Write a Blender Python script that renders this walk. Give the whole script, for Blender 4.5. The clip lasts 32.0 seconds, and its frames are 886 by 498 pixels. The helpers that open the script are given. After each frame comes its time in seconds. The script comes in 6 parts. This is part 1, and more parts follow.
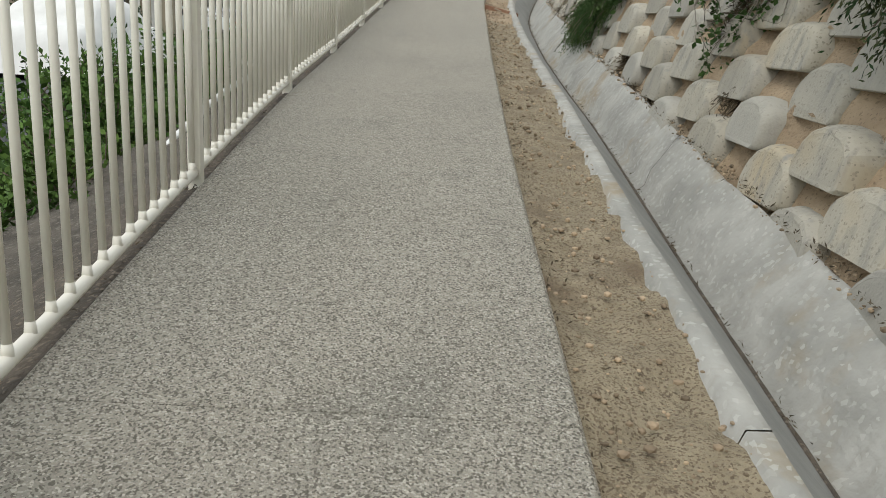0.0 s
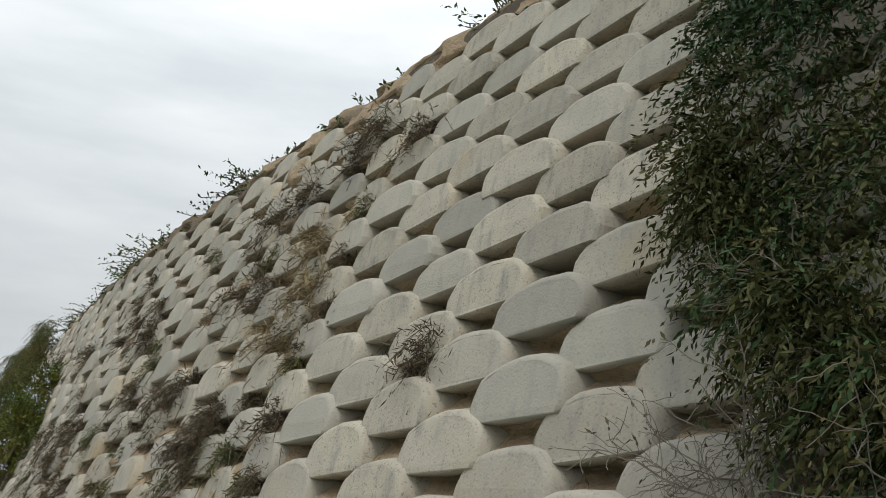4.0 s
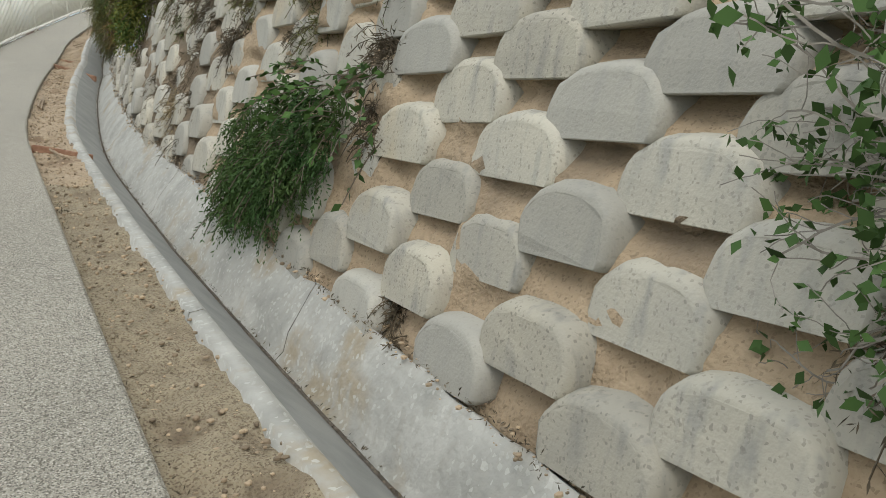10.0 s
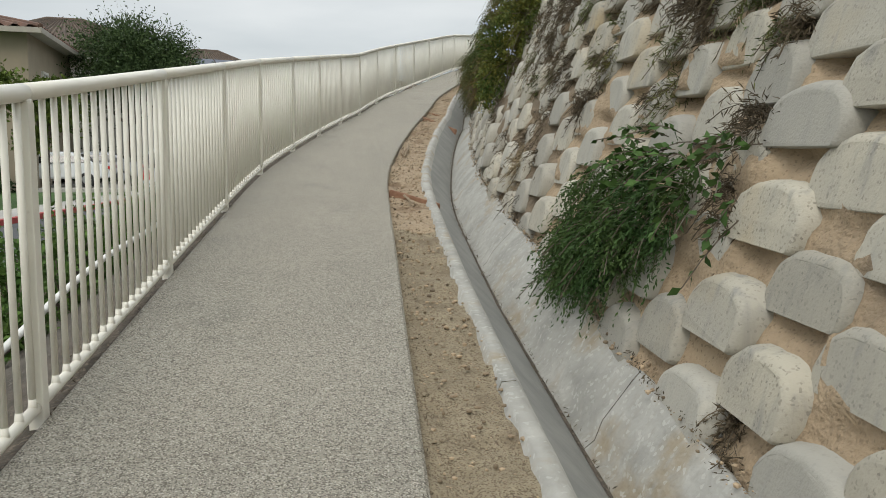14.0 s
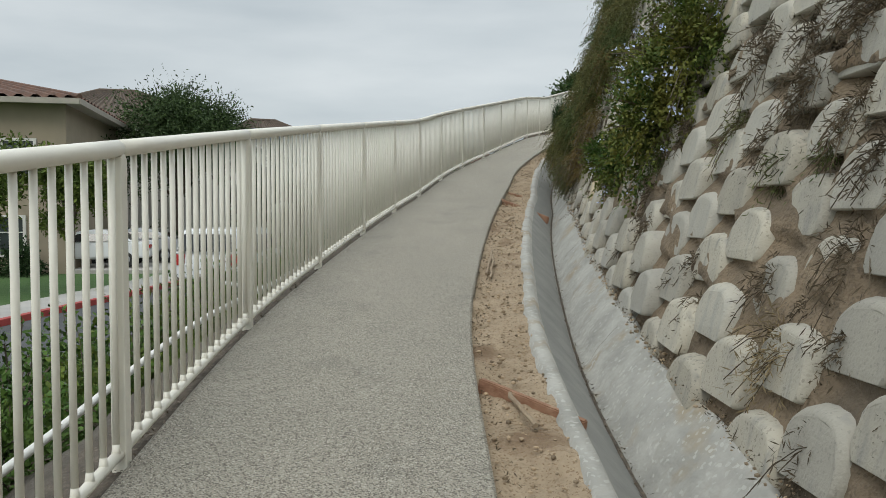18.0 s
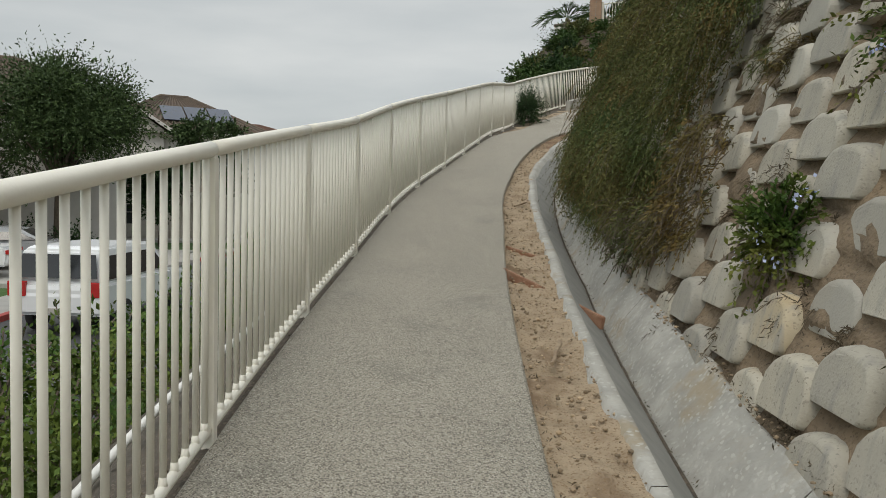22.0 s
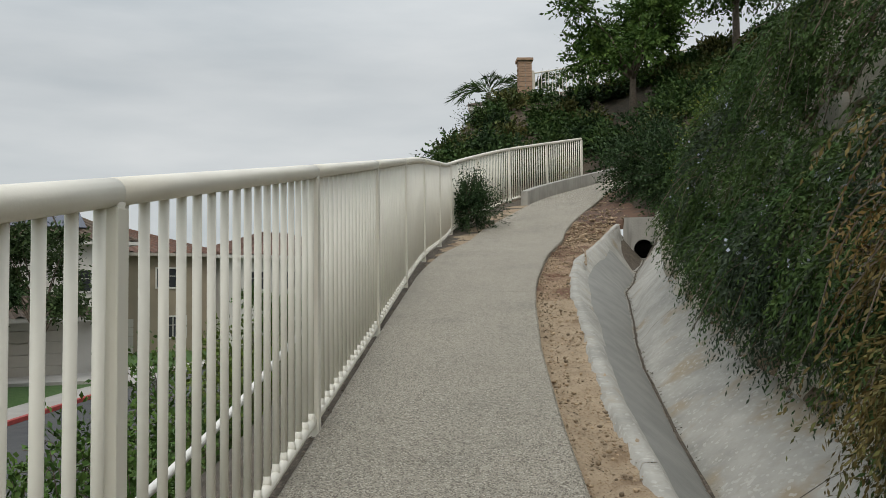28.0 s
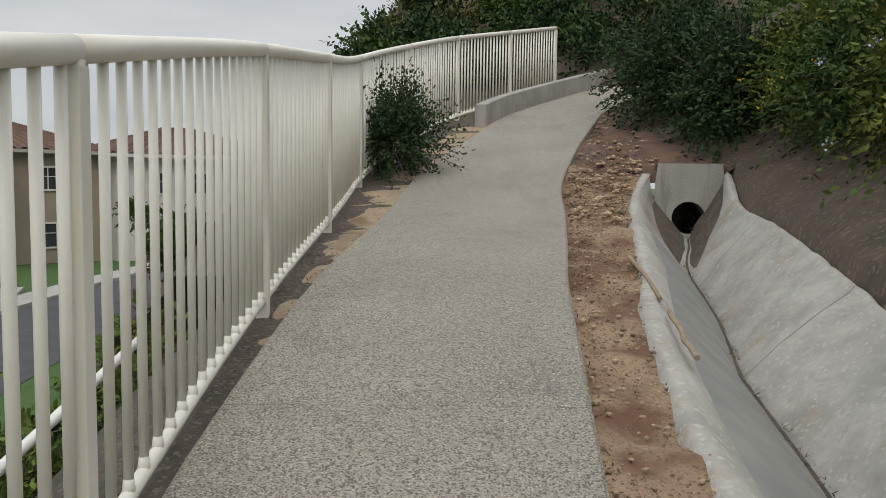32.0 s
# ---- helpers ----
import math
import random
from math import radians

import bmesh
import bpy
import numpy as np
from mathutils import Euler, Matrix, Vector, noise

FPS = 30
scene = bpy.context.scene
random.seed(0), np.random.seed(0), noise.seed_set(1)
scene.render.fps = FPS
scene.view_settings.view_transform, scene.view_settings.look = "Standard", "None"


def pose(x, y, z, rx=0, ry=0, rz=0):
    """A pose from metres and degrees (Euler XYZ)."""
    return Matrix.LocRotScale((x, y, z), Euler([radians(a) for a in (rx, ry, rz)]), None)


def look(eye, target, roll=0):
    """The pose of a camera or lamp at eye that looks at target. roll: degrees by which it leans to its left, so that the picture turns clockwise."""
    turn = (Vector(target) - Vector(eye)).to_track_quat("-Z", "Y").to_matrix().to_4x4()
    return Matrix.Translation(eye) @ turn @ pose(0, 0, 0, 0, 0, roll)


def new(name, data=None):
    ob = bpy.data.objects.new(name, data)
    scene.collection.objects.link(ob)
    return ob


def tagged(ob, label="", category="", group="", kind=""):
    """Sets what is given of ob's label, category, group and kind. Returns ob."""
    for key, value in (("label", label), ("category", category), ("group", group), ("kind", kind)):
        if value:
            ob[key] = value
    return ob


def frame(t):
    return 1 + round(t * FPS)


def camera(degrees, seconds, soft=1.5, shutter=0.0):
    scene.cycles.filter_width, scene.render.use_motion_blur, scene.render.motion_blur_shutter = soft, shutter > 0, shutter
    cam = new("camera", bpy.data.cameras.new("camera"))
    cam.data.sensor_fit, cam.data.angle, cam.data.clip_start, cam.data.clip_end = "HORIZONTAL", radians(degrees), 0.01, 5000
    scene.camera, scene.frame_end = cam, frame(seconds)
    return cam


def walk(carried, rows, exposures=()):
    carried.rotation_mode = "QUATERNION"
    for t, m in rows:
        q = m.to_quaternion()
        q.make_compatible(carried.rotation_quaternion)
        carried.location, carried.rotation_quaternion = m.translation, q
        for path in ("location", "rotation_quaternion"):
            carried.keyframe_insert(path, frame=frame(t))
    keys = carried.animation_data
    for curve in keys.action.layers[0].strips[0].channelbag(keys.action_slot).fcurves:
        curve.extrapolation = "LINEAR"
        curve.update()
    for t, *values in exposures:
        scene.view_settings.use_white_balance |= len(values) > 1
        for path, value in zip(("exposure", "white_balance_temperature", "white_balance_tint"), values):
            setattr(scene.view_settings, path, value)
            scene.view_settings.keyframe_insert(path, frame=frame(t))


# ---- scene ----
cam = camera(57.3, 32.0, soft=0.6)
PATH = [
    (0, (-0.426, -0.479, 0.987), (-0.36, 1.45, 0.462), 3.3),
    (0.5, (-0.464, 0.125, 1.117), (-0.257, 2.081, 0.752), -0.4),
    (1, (-0.458, 0.755, 1.415), (-0.096, 2.711, 1.212), -0.0),
    (1.5, (-0.424, 1.354, 1.527), (0.102, 3.281, 1.429), 1.6),
    (2, (-0.41, 1.9, 1.61), (0.263, 3.784, 1.628), 2.5),
    (2.5, (-0.443, 2.289, 1.725), (0.42, 4.082, 1.924), 3.3),
    (3, (-0.464, 2.508, 1.8), (0.664, 4.108, 2.208), 1.5),
    (3.5, (-0.452, 2.587, 1.841), (0.76, 4.068, 2.422), 0.1),
    (5.5, (-0.397, 2.686, 1.86), (0.808, 4.047, 2.694), -0.1),
    (6, (-0.335, 2.82, 1.873), (0.91, 4.271, 2.458), -1.7),
    (6.5, (-0.265, 2.941, 1.871), (0.989, 4.45, 2.261), -4.1),
    (7, (-0.299, 2.958, 1.838), (0.956, 4.498, 2.071), -5.2),
    (7.5, (-0.324, 2.984, 1.813), (0.942, 4.524, 1.966), -6.7),
    (8, (-0.351, 3.016, 1.776), (0.93, 4.552, 1.809), -6.8),
    (8.5, (-0.402, 3.051, 1.749), (0.877, 4.585, 1.646), -6.3),
    (9, (-0.433, 3.078, 1.732), (0.831, 4.613, 1.517), -5.9),
    (9.5, (-0.4, 3.133, 1.706), (0.772, 4.72, 1.378), -3.4),
    (10, (-0.295, 3.211, 1.688), (0.717, 4.887, 1.281), -2.7),
    (10.5, (-0.208, 3.287, 1.683), (0.72, 5.007, 1.259), -1.7),
    (11, (-0.23, 3.391, 1.699), (0.464, 5.232, 1.34), -2.1),
    (11.5, (-0.22, 3.473, 1.707), (0.237, 5.395, 1.393), -3.4),
    (12, (-0.181, 3.464, 1.69), (0.085, 5.423, 1.387), -1.7),
    (12.5, (-0.167, 3.46, 1.698), (0.053, 5.425, 1.4), -0.4),
    (13, (-0.154, 3.47, 1.711), (0.089, 5.433, 1.419), -0.6),
    (13.5, (-0.169, 3.461, 1.695), (0.108, 5.426, 1.445), 0.5),
    (15.5, (-0.193, 4.392, 1.795), (0.026, 6.362, 1.528), 0.9),
    (16, (-0.163, 4.928, 1.818), (-0.003, 6.891, 1.472), 0.7),
    (16.5, (-0.091, 5.411, 1.884), (0.054, 7.361, 1.46), 2.4),
    (17, (-0.069, 5.958, 1.909), (0.036, 7.903, 1.455), 3.5),
    (17.5, (-0.079, 6.491, 2.002), (0.136, 8.451, 1.664), 1.9),
    (18, (-0.069, 7.152, 2.092), (0.06, 9.146, 1.997), 0.1),
    (18.5, (-0.11, 7.761, 2.197), (-0.065, 9.76, 2.163), -3.8),
    (19, (-0.105, 8.423, 2.32), (-0.013, 10.42, 2.265), -0.8),
    (19.5, (-0.152, 9.152, 2.389), (-0.044, 11.146, 2.289), -2.4),
    (20, (-0.154, 9.85, 2.457), (0.18, 11.818, 2.322), -0.3),
    (20.5, (-0.12, 10.514, 2.532), (0.227, 12.476, 2.361), -0.3),
    (21, (-0.084, 11.086, 2.628), (0.283, 13.04, 2.411), 1.8),
    (21.5, (-0.015, 11.748, 2.697), (0.261, 13.721, 2.521), 0.4),
    (22, (0.041, 12.363, 2.812), (0.349, 14.335, 2.678), 1.5),
    (22.5, (0.145, 13.023, 2.832), (0.63, 14.956, 2.662), 1.0),
    (23, (0.23, 13.909, 2.897), (0.64, 15.864, 2.78), 2.5),
    (23.5, (0.304, 14.438, 2.997), (0.717, 16.395, 3.032), 1.6),
    (24, (0.432, 15.219, 3.038), (0.753, 17.193, 3.012), 2.1),
    (24.5, (0.596, 15.975, 3.134), (0.897, 17.952, 3.167), 1.4),
    (25, (0.7, 16.623, 3.206), (0.974, 18.604, 3.187), -0.6),
    (25.5, (0.799, 17.296, 3.323), (1.18, 19.258, 3.241), -1.9),
    (27.5, (1.319, 20.168, 3.722), (1.777, 22.114, 3.66), 0.4),
    (28, (1.496, 20.879, 3.813), (2.034, 22.803, 3.905), -0.6),
    (28.5, (1.602, 21.529, 3.894), (2.061, 23.475, 3.851), -0.7),
    (29, (1.797, 22.126, 3.991), (2.466, 24.009, 3.908), -0.0),
    (29.5, (1.972, 22.75, 4.098), (2.582, 24.649, 3.954), 0.8),
    (30, (2.199, 23.422, 4.231), (2.913, 25.266, 3.934), -0.0),
    (30.5, (2.422, 24.267, 4.381), (3.117, 26.139, 4.281), -0.3),
    (31, (2.639, 24.762, 4.459), (3.327, 26.634, 4.307), -0.6),
    (31.5, (2.976, 25.314, 4.605), (3.725, 27.163, 4.465), -1.3),
    (32, (3.205, 26.041, 4.668), (3.904, 27.908, 4.503), 0.8),
]
walk(cam, [(t, look(eye, target, roll)) for t, eye, target, roll in PATH], [(0, 0.12, 6690, 8), (1, 0.12, 6540, 5), (2, 0.12, 6590, 5), (3, 0.12, 6790, 8), (5.5, -0.35, 6890, 9), (6.3, -0.18, 6940, 9), (8.5, 0.33, 6740, 9), (10, 0.27, 6640, 7), (13, 0.17, 6790, 8), (16, 0.08, 6790, 8),
 (17, 0.1, 6440, 8), (18, -0.02, 6590, 6), (19, -0.12, 6890, 6), (20, -0.15, 6940, 7), (22, -0.12, 6940, 8), (25, -0.08, 6790, 8), (28, -0.1, 6840, 9), (29.5, -0.1, 6790, 12), (32, -0.12, 6840, 11)])

# ---------- light ----------
world = bpy.data.worlds.new("overcast_sky")
scene.world = world
world.use_nodes = True
wn, wl = world.node_tree.nodes, world.node_tree.links
SUN_EL, SUN_ROT = radians(48), radians(200)
bg = wn["Background"]
sky = wn.new("ShaderNodeTexSky")
sky.sky_type, sky.sun_disc, sky.sun_elevation, sky.sun_rotation = "NISHITA", False, SUN_EL, SUN_ROT
cloud_co = wn.new("ShaderNodeTexCoord")
cloud_map = wn.new("ShaderNodeMapping")
cloud_map.inputs["Scale"].default_value = (1.6, 1.6, 7.0)
cloud = wn.new("ShaderNodeTexNoise")
cloud.inputs["Scale"].default_value, cloud.inputs["Detail"].default_value = 1.5, 6.0
cloud_ramp = wn.new("ShaderNodeValToRGB")
cloud_ramp.color_ramp.elements[0].position, cloud_ramp.color_ramp.elements[0].color = 0.32, (5.1, 5.65, 6.2, 1)
cloud_ramp.color_ramp.elements[1].position, cloud_ramp.color_ramp.elements[1].color = 0.68, (7.2, 7.6, 8.05, 1)
cloud_mix = wn.new("ShaderNodeMixRGB")
cloud_mix.inputs[0].default_value = 0.93
wl.new(cloud_co.outputs["Generated"], cloud_map.inputs[0])
wl.new(cloud_map.outputs[0], cloud.inputs["Vector"])
wl.new(cloud.outputs["Fac"], cloud_ramp.inputs[0])
wl.new(sky.outputs[0], cloud_mix.inputs[1])
wl.new(cloud_ramp.outputs[0], cloud_mix.inputs[2])
cloud_z = wn.new("ShaderNodeSeparateXYZ")
wl.new(cloud_co.outputs["Generated"], cloud_z.inputs[0])
cloud_up = wn.new("ShaderNodeMapRange")
cloud_up.inputs["From Min"].default_value, cloud_up.inputs["From Max"].default_value = 0.25, 0.95
cloud_up.inputs["To Min"].default_value, cloud_up.inputs["To Max"].default_value = 1.0, 2.3
wl.new(cloud_z.outputs["Z"], cloud_up.inputs["Value"])
cloud_gain = wn.new("ShaderNodeVectorMath")
cloud_gain.operation = "SCALE"
wl.new(cloud_mix.outputs[0], cloud_gain.inputs[0])
wl.new(cloud_up.outputs["Result"], cloud_gain.inputs["Scale"])
wl.new(cloud_gain.outputs[0], bg.inputs["Color"])
bg.inputs["Strength"].default_value = 0.1
sun = new("sun", bpy.data.lights.new("sun", "SUN"))
sun.data.energy, sun.data.angle, sun.data.color = 1.0, radians(25), (1.0, 0.96, 0.9)
sun.matrix_world = look((0, 0, 0), (math.sin(SUN_ROT + math.pi) * math.cos(SUN_EL), math.cos(SUN_ROT + math.pi) * math.cos(SUN_EL), -math.sin(SUN_EL)))


# ---------- materials ----------
def material(name, base, second=None, scale=8.0, rough=0.8, metal=0.0, bump=0.0, bump_scale=60.0, speck=None, speck_scale=300.0, speck_at=0.6,
             stain=None, stain_scale=1.5, stain_at=0.6, vary=0.0, detail=5.0, island=False, spec=0.5, streak=None, stones=None, tint=None):
    m = bpy.data.materials.new(name)
    m.use_nodes = True
    n, l = m.node_tree.nodes, m.node_tree.links
    b = n["Principled BSDF"]
    b.inputs["Roughness"].default_value, b.inputs["Metallic"].default_value = rough, metal
    b.inputs["Specular IOR Level"].default_value = spec
    co = n.new("ShaderNodeTexCoord")
    geo = n.new("ShaderNodeNewGeometry")

    def noise_at(s, d=detail, vec=None):
        t = n.new("ShaderNodeTexNoise")
        t.inputs["Scale"].default_value, t.inputs["Detail"].default_value = s, d
        l.new(vec or geo.outputs["Position"], t.inputs["Vector"])
        return t.outputs["Fac"]

    def step(fac, lo, hi):
        r = n.new("ShaderNodeMapRange")
        r.inputs["From Min"].default_value, r.inputs["From Max"].default_value = lo, hi
        l.new(fac, r.inputs["Value"])
        return r.outputs["Result"]

    def mix(fac, a, c):
        x = n.new("ShaderNodeMixRGB")
        for sock, v in ((0, fac), (1, a), (2, c)):
            if isinstance(v, (tuple, list)):
                x.inputs[sock].default_value = (*v, 1)
            elif isinstance(v, float):
                x.inputs[sock].default_value = v
            else:
                l.new(v, x.inputs[sock])
        return x.outputs[0]

    col = mix(step(noise_at(scale), 0.35, 0.65), base, second or tuple(0.82 * c for c in base))
    if stain:
        col = mix(step(noise_at(stain_scale, 7.0), stain_at, stain_at + 0.12), col, stain)
    if stones:
        v = n.new("ShaderNodeTexVoronoi")
        v.inputs["Scale"].default_value = stones[0]
        l.new(geo.outputs["Position"], v.inputs["Vector"])
        sep = n.new("ShaderNodeSeparateColor")
        l.new(v.outputs["Color"], sep.inputs[0])
        col = mix(step(sep.outputs[0], 0.62, 0.95), col, stones[1])
        col = mix(step(sep.outputs[1], 0.55, 0.85), col, stones[2])
    if streak:
        mp = n.new("ShaderNodeMapping")
        mp.inputs["Scale"].default_value = (9, 9, 0.8)
        l.new(geo.outputs["Position"], mp.inputs[0])
        col = mix(step(noise_at(2.0, 5.0, mp.outputs[0]), 0.52, 0.72), col, streak)
    if speck:
        v = n.new("ShaderNodeTexVoronoi")
        v.inputs["Scale"].default_value = speck_scale
        l.new(geo.outputs["Position"], v.inputs["Vector"])
        sep = n.new("ShaderNodeSeparateColor")
        l.new(v.outputs["Color"], sep.inputs[0])
        col = mix(step(sep.outputs[0], speck_at, speck_at + 0.25), col, speck)
    if vary:
        info = n.new("ShaderNodeObjectInfo")
        src = geo.outputs["Random Per Island"] if island else info.outputs["Random"]
        if tint:
            mul = n.new("ShaderNodeMath")
            mul.operation = "MULTIPLY"
            mul.inputs[1].default_value = 17.3
            fr = n.new("ShaderNodeMath")
            fr.operation = "FRACT"
            l.new(src, mul.inputs[0])
            l.new(mul.outputs[0], fr.inputs[0])
            col = mix(step(fr.outputs[0], 0.1, 1.3), col, tint)
        hs = n.new("ShaderNodeHueSaturation")
        l.new(step(src, 0, 1), hs.inputs["Value"])
        hs.inputs["Hue"].default_value = 0.5
        r = hs.inputs["Value"].links[0].from_node
        r.inputs["To Min"].default_value, r.inputs["To Max"].default_value = 1 - vary, 1 + vary
        l.new(col, hs.inputs["Color"])
        col = hs.outputs[0]
    l.new(col, b.inputs["Base Color"])
    if bump:
        bp = n.new("ShaderNodeBump")
        bp.inputs["Strength"].default_value, bp.inputs["Distance"].default_value = bump, 0.02
        l.new(noise_at(bump_scale, 6.0), bp.inputs["Height"])
        l.new(bp.outputs[0], b.inputs["Normal"])
    return m


M = {}
M["path"] = material("exposed_aggregate_concrete", (0.41, 0.372, 0.305), (0.35, 0.319, 0.262), 1.1, 0.9, bump=0.8, bump_scale=170, stones=(195, (0.57, 0.53, 0.45), (0.16, 0.143, 0.115)), stain=(0.30, 0.278, 0.23), stain_scale=2.2, stain_at=0.58)
M["gutter"] = material("trowelled_concrete", (0.405, 0.39, 0.352), (0.285, 0.277, 0.248), 4.0, 0.9, bump=0.7, bump_scale=16, speck=(0.5, 0.485, 0.44), speck_scale=60, speck_at=0.84, stain=(0.31, 0.262, 0.19), stain_scale=2.9, stain_at=0.56, streak=(0.33, 0.315, 0.277))
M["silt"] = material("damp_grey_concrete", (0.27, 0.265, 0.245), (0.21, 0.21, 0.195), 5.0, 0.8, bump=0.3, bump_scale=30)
M["dirt"] = material("sandy_dirt", (0.31, 0.235, 0.155), (0.38, 0.295, 0.2), 7.0, 0.95, bump=0.9, bump_scale=45, speck=(0.20, 0.13, 0.07), speck_scale=130, speck_at=0.75, stain=(0.19, 0.125, 0.075), stain_scale=2.4, stain_at=0.56)
M["dirt_brown"] = material("brown_dirt", (0.25, 0.203, 0.133), (0.315, 0.26, 0.172), 9.0, 0.95, bump=1.0, bump_scale=55, speck=(0.15, 0.11, 0.07), speck_scale=170, speck_at=0.62, stain=(0.17, 0.125, 0.08), stain_scale=2.4, stain_at=0.56)
M["dirt_red"] = material("reddish_dirt", (0.33, 0.235, 0.15), (0.26, 0.175, 0.11), 5.0, 0.95, bump=1.0, bump_scale=40, speck=(0.14, 0.09, 0.055), speck_scale=120, speck_at=0.72, stain=(0.155, 0.082, 0.05), stain_scale=3.0, stain_at=0.48)
M["sand"] = material("sandy_fill", (0.42, 0.315, 0.205), (0.32, 0.235, 0.15), 4.0, 0.95, bump=1.0, bump_scale=35, speck=(0.2, 0.145, 0.09), speck_scale=120, speck_at=0.82, stain=(0.22, 0.165, 0.11), stain_scale=1.8, stain_at=0.57)
M["sand_brown"] = material("brown_fill", (0.25, 0.185, 0.12), (0.16, 0.12, 0.08), 4.0, 0.95, bump=1.0, bump_scale=35, speck=(0.12, 0.09, 0.06), speck_scale=110, speck_at=0.78, stain=(0.11, 0.085, 0.058), stain_scale=1.8, stain_at=0.53)
M["block"] = material("cast_concrete_block", (0.44, 0.40, 0.318), (0.37, 0.34, 0.278), 5.0, 0.9, bump=0.2, bump_scale=90, speck=(0.12, 0.105, 0.085), speck_scale=120, speck_at=0.86, stain=(0.44, 0.35, 0.22), stain_scale=1.1, stain_at=0.6, vary=0.16, streak=(0.27, 0.258, 0.225), tint=(0.36, 0.345, 0.305))
M["block_far"] = material("cast_concrete_blocks", (0.44, 0.40, 0.318), (0.37, 0.34, 0.278), 5.0, 0.9, bump=0.2, bump_scale=90, speck=(0.12, 0.105, 0.085), speck_scale=120, speck_at=0.86, stain=(0.44, 0.35, 0.22), stain_scale=1.1, stain_at=0.6, vary=0.16, streak=(0.27, 0.258, 0.225), tint=(0.36, 0.345, 0.305), island=True)
M["fence"] = material("cream_painted_steel", (0.80, 0.765, 0.67), (0.76, 0.72, 0.63), 6.0, 0.42, bump=0.05, bump_scale=90, stain=(0.55, 0.48, 0.38), stain_scale=14, stain_at=0.72)
M["mulch"] = material("brown_mulch", (0.06, 0.049, 0.037), (0.10, 0.08, 0.06), 8.0, 0.95, bump=1.0, bump_scale=40, speck=(0.18, 0.145, 0.11), speck_scale=90, speck_at=0.75)
M["grass"] = material("lawn", (0.045, 0.105, 0.022), (0.065, 0.12, 0.03), 3.0, 0.95, bump=0.8, bump_scale=40)
M["asphalt"] = material("asphalt", (0.06, 0.062, 0.066), (0.08, 0.08, 0.082), 2.0, 0.9, bump=0.3, bump_scale=90)


# ---------- building helpers ----------
def link(name, verts, faces, mat, parent=None, label="", smooth=False):
    me = bpy.data.meshes.new(name)
    me.from_pydata([tuple(map(float, v)) for v in verts], [], [tuple(map(int, f)) for f in faces])
    if smooth:
        me.polygons.foreach_set("use_smooth", [True] * len(me.polygons))
    me.materials.append(mat)
    me.update()
    ob = new(name, me)
    if parent:
        ob.parent = parent
    if label:
        ob["label"] = label
    return ob


def part(name, bm, mat, parent=None, label="", smooth=False):
    me = bpy.data.meshes.new(name)
    bm.to_mesh(me)
    bm.free()
    if smooth:
        me.polygons.foreach_set("use_smooth", [True] * len(me.polygons))
    me.materials.append(mat)
    ob = new(name, me)
    if parent:
        ob.parent = parent
    if label:
        ob["label"] = label
    return ob


def share(name, me, parent, m=None):
    ob = new(name, me)
    ob.parent = parent
    if m is not None:
        ob.matrix_basis = m
    return ob


def thing(name, label, category, kind="", group="", at=None):
    ob = new(name)
    ob.empty_display_size = 0.2
    if at is not None:
        ob.matrix_basis = at
    return tagged(ob, label, category, group, kind)


def box(bm, cx, cy, cz, sx, sy, sz, rz=0.0, bevel=0.0, m=None):
    r = bmesh.ops.create_cube(bm, size=1.0, matrix=(m or Matrix()) @ Matrix.Translation((cx, cy, cz)) @ Matrix.Rotation(rz, 4, "Z") @ Matrix.Diagonal((sx, sy, sz, 1)))
    if bevel:
        es = list({e for v in r["verts"] for e in v.link_edges})
        bmesh.ops.bevel(bm, geom=es, offset=bevel, segments=2, affect="EDGES", profile=0.6)
    return r["verts"]


def tube(bm, a, b, r, n=10, r2=None):
    a, b = Vector(a), Vector(b)
    d = b - a
    m = Matrix.Translation((a + b) / 2) @ d.to_track_quat("Z", "Y").to_matrix().to_4x4()
    bmesh.ops.create_cone(bm, cap_ends=True, segments=n, radius1=r, radius2=r if r2 is None else r2, depth=d.length, matrix=m)


def tube_line(pts, r, n=10):
    """Vertices and faces of a round bar along a line of points."""
    vs, fs = [], []
    pts = [Vector(p) for p in pts]
    for i, p in enumerate(pts):
        d = (pts[min(i + 1, len(pts) - 1)] - pts[max(i - 1, 0)]).normalized()
        a = d.cross(Vector((0, 0, 1)))
        a = a.normalized() if a.length > 1e-4 else Vector((1, 0, 0))
        b = d.cross(a)
        for k in range(n):
            w = 2 * math.pi * k / n
            vs.append(p + (a * math.cos(w) + b * math.sin(w)) * r)
    for i in range(len(pts) - 1):
        for k in range(n):
            fs.append((i * n + k, i * n + (k + 1) % n, (i + 1) * n + (k + 1) % n, (i + 1) * n + k))
    fs += [tuple(range(n))[::-1], tuple(range((len(pts) - 1) * n, len(pts) * n))]
    return vs, fs


